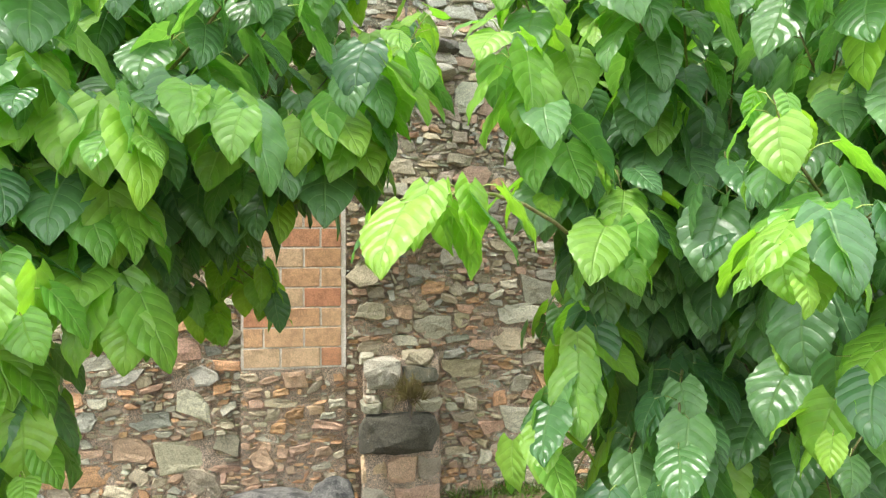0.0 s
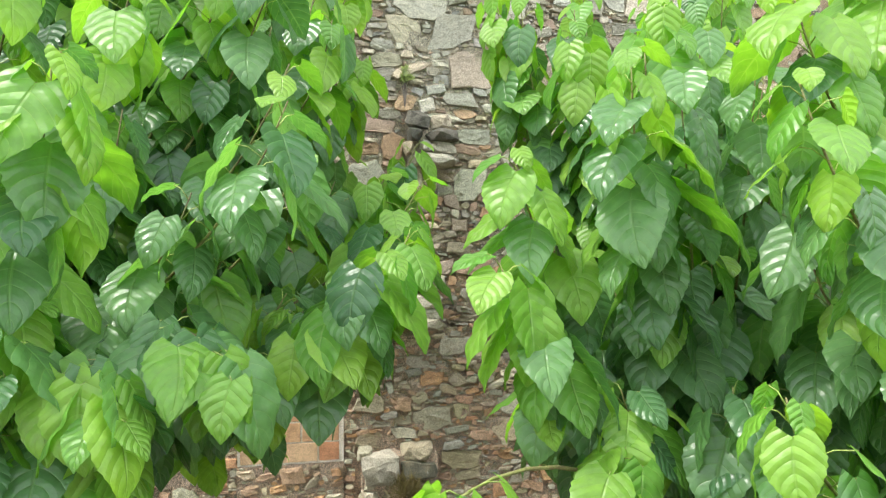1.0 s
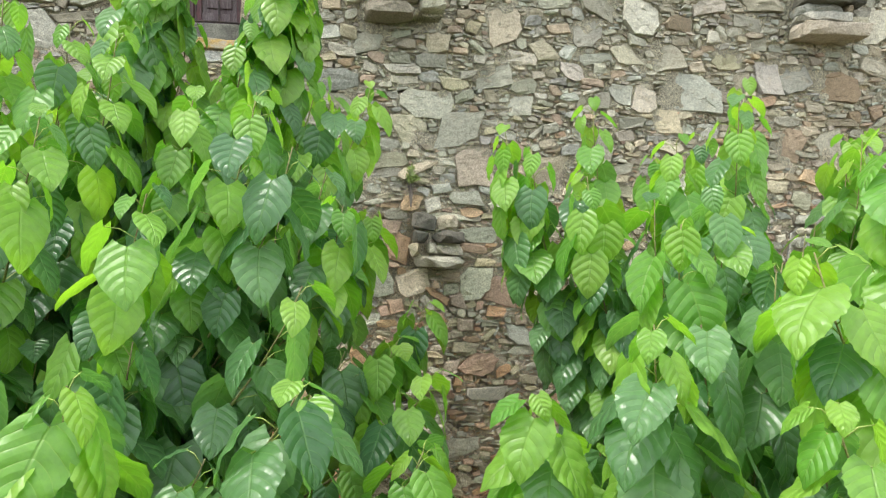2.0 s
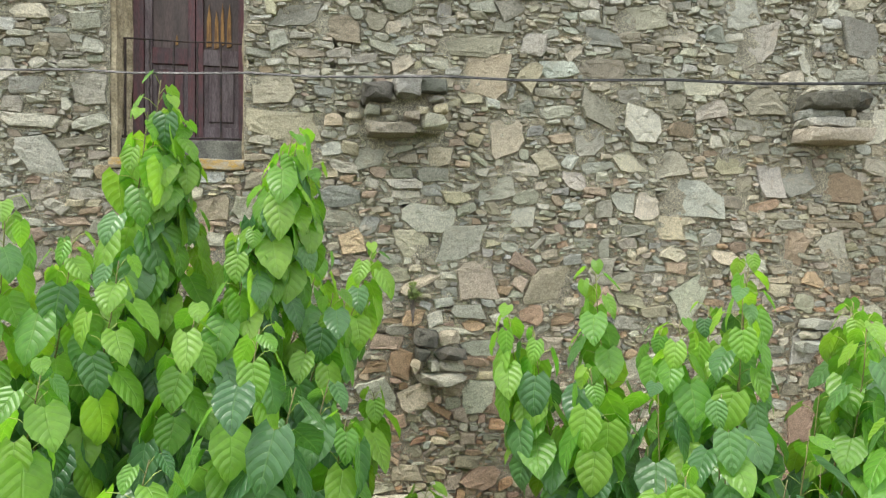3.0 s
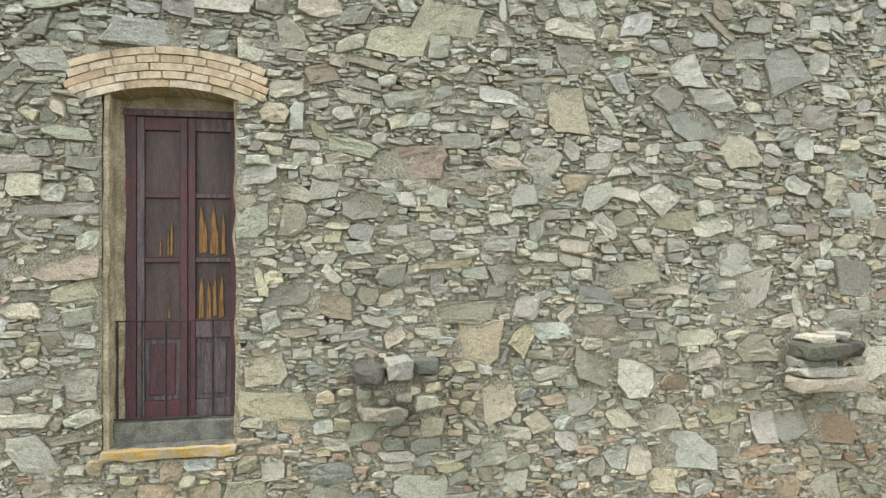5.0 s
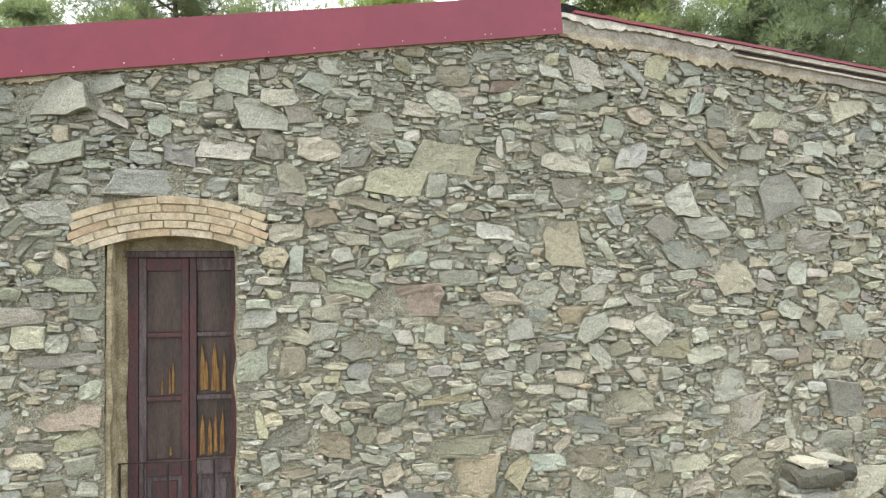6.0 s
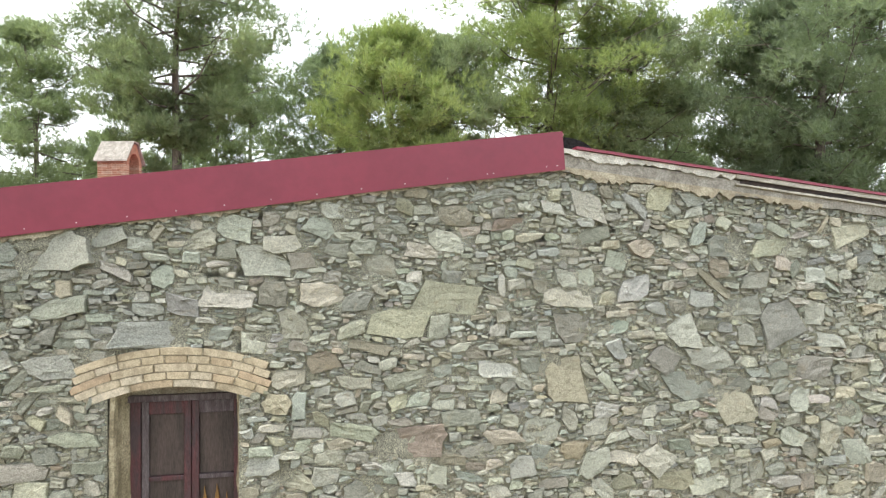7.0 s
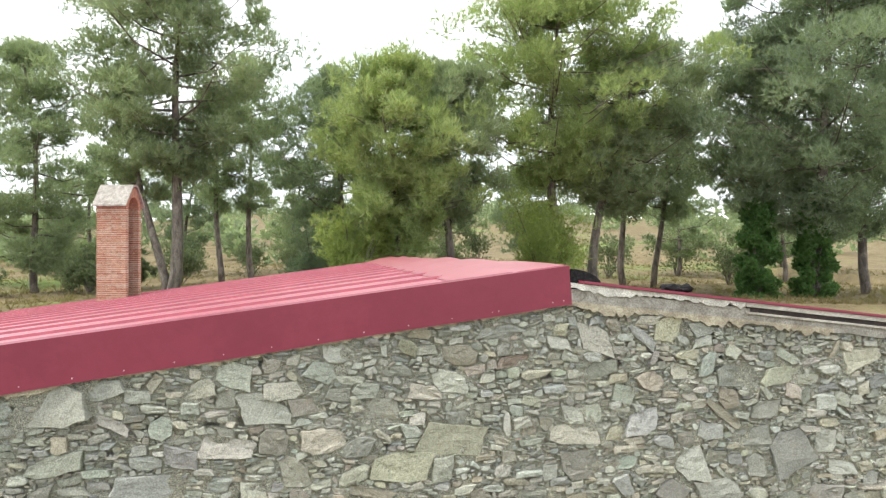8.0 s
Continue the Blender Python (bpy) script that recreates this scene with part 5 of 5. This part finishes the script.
mulberry("mulberry branch with large pale leaves leaning forward", (2.6, 1.7, 0.0), (2.4, 1.65, 1.3),
         [(1.05, 1.45, 1.86, 0.45), (1.25, 1.68, 3.05, 0.35), (1.15, 1.6, 2.3, 0.45), (1.4, 1.9, 3.4, 0.35), (1.75, 2.0, 3.75, 0.35), (1.2, 1.5, 1.5, 0.5)],
         13, [(1.35, 2.6, 1.5, 2.1, 0.8, 3.2, 14)])


# ---- pines and shrubs behind the house ----
def tuft_cloud(rng, centres, radii, count, size, blades, flat=0.75, width=0.055, spread=0.55):
    """Needle tufts: thin blades that fan out from points scattered over leaf clumps."""
    which = rng.integers(0, len(centres), count)
    d = rng.normal(0, 1, (count, 3))
    d /= np.linalg.norm(d, axis=1)[:, None]
    rad = rng.random(count) ** 0.45
    p = centres[which] + d * (radii[which] * rad)[:, None] * np.array([1, 1, flat])
    out = d * 0.6 + np.array([0, 0, 0.75]) + rng.normal(0, 0.35, (count, 3))
    out /= np.linalg.norm(out, axis=1)[:, None]
    b = rng.normal(0, spread, (count, blades, 3)) + out[:, None]
    b /= np.linalg.norm(b, axis=2)[..., None]
    ln = size * rng.uniform(0.6, 1.3, (count, blades, 1))
    side = np.cross(b, rng.normal(0, 1, (count, blades, 3)))
    side /= np.linalg.norm(side, axis=2)[..., None]
    root = p[:, None] + rng.normal(0, size * 0.12, (count, blades, 3))
    verts = np.stack([root - side * ln * width, root + side * ln * width, root + b * ln], 2).reshape(-1, 3)
    return verts, np.arange(len(verts)).reshape(-1, 3)


def raw_mesh(name, verts, faces, material, parent, label, kind="stuff"):
    me = bpy.data.meshes.new(name)
    me.vertices.add(len(verts))
    me.vertices.foreach_set("co", verts.astype(np.float32).ravel())
    k = faces.shape[1]
    me.loops.add(faces.size)
    me.loops.foreach_set("vertex_index", faces.astype(np.int32).ravel())
    me.polygons.add(len(faces))
    me.polygons.foreach_set("loop_start", np.arange(0, faces.size, k, dtype=np.int32))
    me.update(calc_edges=True)
    me.materials.append(material)
    ob = new(name, me)
    if parent is not None:
        ob.parent = parent
        ob["label"] = label
    return ob


def pine(label, foot, top, crown, seed, material, limbs=26, tufts=5200, lean=(0, 0), trunk=0.2, twigs=True, clump=(0.32, 0.85), size=0.25, flat=0.7, name="pine_tree", blades=7):
    """foot: x, y, z; top: x, z of the crown's top; crown: (low z, half width, z of the widest)."""
    rng = np.random.default_rng(seed)
    tree = thing(name, label, "tree", foot, group="pines behind the house")
    f = np.array(foot, float)
    h = top[1] - f[2]
    tip = np.array([top[0] - f[0], lean[1], h])
    axis = [np.array([tip[0] * t**1.3 + 0.25 * math.sin(t * 5 + seed), tip[1] * t + 0.2 * math.sin(t * 4 + 2 * seed), h * t]) for t in np.linspace(0, 0.94, 12)]
    axis[0] = np.array([0.0, 0.0, -0.4])
    bm = bmesh.new()
    tube(bm, [Vector(a) for a in axis], [trunk * (1 - 0.85 * i / 11) for i in range(12)], 8)
    part("trunk", bm, PINE_BARK, tree, "straight grey-brown trunk", True)
    low, wide, belly = crown[0] - f[2], crown[1], crown[2] - f[2]
    centres, radii = [], []
    for k in range(limbs):
        z = low + (h - low) * ((k + rng.random()) / limbs) ** 0.95
        t = min(0.93, max(0.02, z / h)) / 0.94 * 11
        i = min(10, int(t))
        root = axis[i] + (axis[i + 1] - axis[i]) * (t - i)
        reach = wide * (math.sin(math.pi * 0.5 * min(1, (z - low + 0.4) / max(0.5, belly - low))) if z < belly else math.cos(math.pi * 0.5 * min(1, (z - belly) / (h - belly + 0.3))) * 0.95 + 0.08)
        reach *= rng.uniform(0.6, 1.1)
        a = k * 2.4 + rng.uniform(-0.5, 0.5)
        out = np.array([math.cos(a), math.sin(a) * 0.85, rng.uniform(0.05, 0.45)])
        end = root + out * reach
        bend = root + out * reach * 0.5 + np.array([0, 0, -0.12 * reach])
        bm = tube(bmesh.new(), [Vector(root), Vector(bend), Vector(end)], [max(0.02, trunk * 0.32 * (1 - z / h * 0.6)), 0.03, 0.012], 5)
        for q in range(5):
            s = rng.uniform(0.35, 1.05)
            c = root + (end - root) * s + rng.normal(0, 0.17 * reach + 0.12, 3) * np.array([1, 1, 0.6])
            centres.append(c)
            radii.append(rng.uniform(*clump) * (0.7 + 0.12 * wide))
            if twigs:
                tube(bm, [Vector(root + (end - root) * s * 0.8), Vector(c)], [0.016, 0.006], 4)
        part("limb", bm, PINE_BARK, tree)
    v, fc = tuft_cloud(rng, np.array(centres), np.array(radii), int(tufts * 1.45), size, blades, flat, 0.062, 0.5)
    tagged(raw_mesh("crown", v, fc, material, tree, "airy crown of soft green needles"), kind="stuff")
    return tree


def shrub(label, foot, size, seed, material, count=1500, blade=0.16, width=0.12, name="shrub", group="shrubs", flat=1.0, clumps=26):
    rng = np.random.default_rng(seed)
    bush = thing(name, label, "shrub", foot, group=group)
    k = min(1.0, size[2])
    centres = rng.normal(0, 0.36, (clumps, 3)) * np.array(size) + np.array([0, 0, size[2] * 0.95])
    centres[:, 2] = np.clip(centres[:, 2], 0.1, None)
    if clumps > 60:                       # a thick sleeve round a stem
        a, u = rng.uniform(0, 6.28, clumps), rng.random(clumps)
        r = np.sqrt(rng.random(clumps)) * (1.05 - 0.5 * u)
        centres = np.column_stack([np.cos(a) * r * size[0], np.sin(a) * r * size[1], u * size[2]])
    v, f = tuft_cloud(rng, centres, rng.uniform(0.22, 0.42, clumps) * max(size[0], size[1]) , count, blade, 6, flat, width)
    for c in centres[:12]:
        part("stem", tube(bmesh.new(), [Vector((0, 0, -0.1)), Vector(c * np.array([0.5, 0.5, 0.6])), Vector(c)], [0.035 * k, 0.02 * k, 0.008 * k], 5), PINE_BARK, bush)
    tagged(raw_mesh("foliage", v, f, material, bush, "loose leafy foliage"), kind="stuff")
    return bush


pine("tall slender pine with an open crown", (-6.3, 27.5, 7.6), (-5.3, 22.0), (12.6, 4.4, 16.5), 1, NEEDLE, 44, 14500, trunk=0.27)
pine("leaning pine stem forking from the base", (-6.5, 27.9, 7.6), (-8.3, 17.5), (12.0, 2.2, 14.8), 2, NEEDLE, 14, 2200, trunk=0.2)
pine("thin grey-green pine further off", (-6.2, 40, 7.8), (-6.7, 20.0), (12.4, 2.4, 16), 3, NEEDLE, 22, 3600, trunk=0.2)
pine("thin grey-green pine further off", (-4.4, 40, 7.8), (-5.0, 20.3), (12.0, 2.4, 16), 4, NEEDLE, 22, 3600, trunk=0.2)
pine("tall pine at the edge of the dry field", (-14.5, 36, 7.0), (-15.4, 20.8), (8.8, 4.2, 13.5), 5, NEEDLE, 40, 12000, trunk=0.2)
pine("dense dark pine with low skirts", (0.3, 32, 7.9), (0.6, 18.6), (9.6, 3.5, 13.6), 6, NEEDLE_DARK, 34, 9000, trunk=0.24)
pine("bushy yellow-green pine behind the roof", (2.4, 24, 7.9), (2.7, 16.9), (9.6, 2.7, 13.0), 7, NEEDLE_BRIGHT, 40, 10000, trunk=0.2)
pine("bushy yellow-green pine behind the roof", (4.7, 25.5, 7.9), (5.0, 17.4), (10.8, 2.4, 13.8), 8, NEEDLE, 32, 8000, trunk=0.2)
pine("broad round-topped pine behind the ridge", (10.0, 27, 7.9), (9.8, 21.2), (12.4, 5.6, 15.8), 9, NEEDLE_BRIGHT, 54, 15000, trunk=0.28)
pine("broad pine with several stems", (12.2, 28, 7.9), (14.0, 19.2), (11.6, 4.8, 14.6), 10, NEEDLE, 42, 11000, trunk=0.24)
pine("slender forked pine at the field edge", (17.4, 36, 7.8), (16.8, 18.5), (12.0, 3.6, 14.8), 11, NEEDLE, 26, 6000, trunk=0.22)
pine("slender forked pine at the field edge", (19.3, 36, 7.8), (21.0, 19.0), (12.0, 3.6, 14.8), 12, NEEDLE_DARK, 26, 6000, trunk=0.2)
pine("massive dark pine with an ivy-covered stem", (22.1, 26.5, 7.4), (24.2, 26.5), (10.2, 6.6, 16.5), 14, NEEDLE_DARK, 70, 30000, trunk=0.32)
pine("dark pine with an ivy-covered stem", (19.2, 26.5, 7.4), (20.2, 20.5), (11.4, 3.0, 15.0), 15, NEEDLE_DARK, 30, 9000, trunk=0.24)
pine("dark pine at the edge of the wood", (27.5, 29, 7.4), (28.5, 24.0), (10.5, 4.5, 15.5), 16, NEEDLE_DARK, 36, 12000, trunk=0.26)
shrub("yellow-green bushy young pine behind the ridge", (8.9, 26, 7.9), (2.3, 1.2, 2.5), 21, SHRUB_BRIGHT, 3600, 0.22, 0.06)
shrub("low bright green shrub behind the roof", (1.0, 24, 8.0), (1.5, 0.9, 1.7), 22, SHRUB_BRIGHT, 2600, 0.2, 0.06)
shrub("tangled dark thicket under the pines", (-0.6, 30, 7.9), (1.5, 1.0, 1.6), 23, NEEDLE_DARK, 2000, 0.2, 0.07)
shrub("dark ivy thick round a pine stem", (19.2, 26.3, 7.3), (0.9, 0.8, 4.6), 24, IVY, 9000, 0.13, 0.3, "ivy", "ivy on the pines", clumps=110)
shrub("dark ivy thick round a pine stem", (22.1, 26.3, 7.3), (0.9, 0.8, 5.4), 25, IVY, 10000, 0.13, 0.3, "ivy", "ivy on the pines", clumps=110)
for i, (x, y, s) in enumerate([(-13.5, 40, 1.5), (-9.4, 44, 1.6), (-5.7, 50, 1.5), (-2.5, 48, 1.3), (-17.5, 47, 1.8), (27.0, 40, 2.0), (24.0, 64, 1.6), (-12, 60, 2.2), (6, 55, 1.8), (14, 60, 2.0), (-16, 33, 1.4), (-11.5, 34, 1.2), (-10.2, 37, 1.0), (3, 44, 1.6), (9, 46, 1.4), (21, 46, 1.8), (30, 52, 2.2), (-20, 40, 1.8)]):
    shrub("small grey-green olive tree in dry grass", (x, y, ground_height(x, y)), (s, s, s * 1.0), 40 + i, OLIVE, 800, 0.2, 0.16, "olive_tree", "olive trees in the field")


def far_growth():
    """Distant woods on the slope and dry grass in the field."""
    rng = np.random.default_rng(90)
    n = 520
    x, y = rng.uniform(-130, 190, n), rng.uniform(70, 330, n)
    keep = np.array([noise.noise((a * 0.02, b * 0.02, 8.0)) > -0.05 for a, b in zip(x, y)])
    x, y = x[keep], y[keep]
    c = np.column_stack([x, y, [ground_height(a, b) + 2.0 for a, b in zip(x, y)]])
    v, f = tuft_cloud(rng, c, rng.uniform(1.8, 5.0, len(c)), 20000, 1.0, 4, 1.0, 0.25)
    tagged(raw_mesh("far_woods", v, f, NEEDLE, None, ""), "distant scrub and woods on the slope", "woods", kind="stuff")
    n = 16000
    x, y = rng.uniform(-40, 45, n), 22 + 60 * rng.random(n) ** 1.6
    c = np.column_stack([x, y, [ground_height(a, b) for a, b in zip(x, y)]])
    v, f = tuft_cloud(rng, c, np.full(n, 0.05), n, 0.3, 5, 0.3, 0.05)
    tagged(raw_mesh("dry_grass", v, f, STRAW, None, ""), "sparse straw-coloured dry grass", "grass", kind="stuff")
    n = 900
    x, y = rng.uniform(-2.6, 5.0, n), FACE - 0.05 - rng.random(n) ** 2 * 1.4
    c = np.column_stack([x, y, [ground_height(a, b) for a, b in zip(x, y)]])
    v, f = tuft_cloud(rng, c, np.full(n, 0.05), n, 0.13, 6, 0.3, 0.05)
    tagged(raw_mesh("weeds", v, f, WEED, None, ""), "low green weeds along the foot of the wall", "weeds", kind="stuff")


far_growth()


# ---- rocks and small plants at the wall ----
def rock(label, at, size, seed, material):
    bm = bmesh.new()
    bmesh.ops.create_icosphere(bm, subdivisions=3, radius=1.0)
    for v in bm.verts:
        p = v.co.copy()
        m = max(abs(p.x), abs(p.y), abs(p.z))
        p = p.lerp(p / m, 0.55)
        p += noise.noise_vector(v.co * 1.3 + Vector((seed, 0, 0))) * 0.22 + noise.noise_vector(v.co * 4 + Vector((0, seed, 0))) * 0.05
        v.co = Vector((p.x * size[0], p.y * size[1], p.z * size[2]))
    me = bpy.data.meshes.new("rock")
    bm.to_mesh(me)
    bm.free()
    me.materials.append(material)
    ob = tagged(new("rock", me), label, "rock", group="rocks at the wall's foot")
    ob.location = at
    return ob


rock("flat grey boulder lying at the foot of the wall", (-0.28, 4.85, 0.12), (0.36, 0.2, 0.14), 1, DARK_STONE)
rock("angular grey boulder leaning at the wall's foot", (0.13, 4.78, 0.16), (0.17, 0.16, 0.20), 2, DARK_STONE)
rock("half-buried stone among weeds", (-0.75, 4.8, 0.06), (0.22, 0.18, 0.12), 3, DARK_STONE)
shrub("small green weed growing from the wall", (0.70, 5.14, 3.85), (0.04, 0.03, 0.12), 61, NEEDLE_BRIGHT, 24, 0.05, 0.25, "wall_weed", "weeds in the wall")
shrub("dry tuft growing from the low pier", (0.70, 4.92, 0.80), (0.14, 0.06, 0.10), 62, STRAW, 120, 0.09, 0.05, "wall_weed", "weeds in the wall")
net = rock("dark bundle of netting lying on the roof", (3.36, 5.9, 9.27), (0.15, 0.10, 0.035), 7, NETTING_AND_RIDGE_SHADE)
net.name = "netting_bundle"
for v in net.data.vertices:
    v.co.z += 0.035 * noise.noise(v.co * 14)
for i, (x, y, top, low, wide) in enumerate([(-25, 48, 18, 9, 4.5), (-19, 56, 18.5, 9, 4.5), (-11, 53, 17, 9.5, 4.0), (-3, 56, 17.5, 9.5, 4.0), (4.5, 50, 16.5, 9.5, 3.6), (10, 58, 18, 9.5, 4.2), (16, 52, 17, 9.5, 4.0), (29, 50, 18, 9, 4.6), (36, 46, 19, 9, 4.6), (43, 55, 19, 9, 5.0)]):
    pine("distant pine on the far side of the field", (x, y, ground_height(x, y)), (x + 0.5, top), (low, wide, 12.5), 70 + i, NEEDLE if i % 2 else NEEDLE_DARK, 22, 2600, trunk=0.2, size=0.4, blades=6)
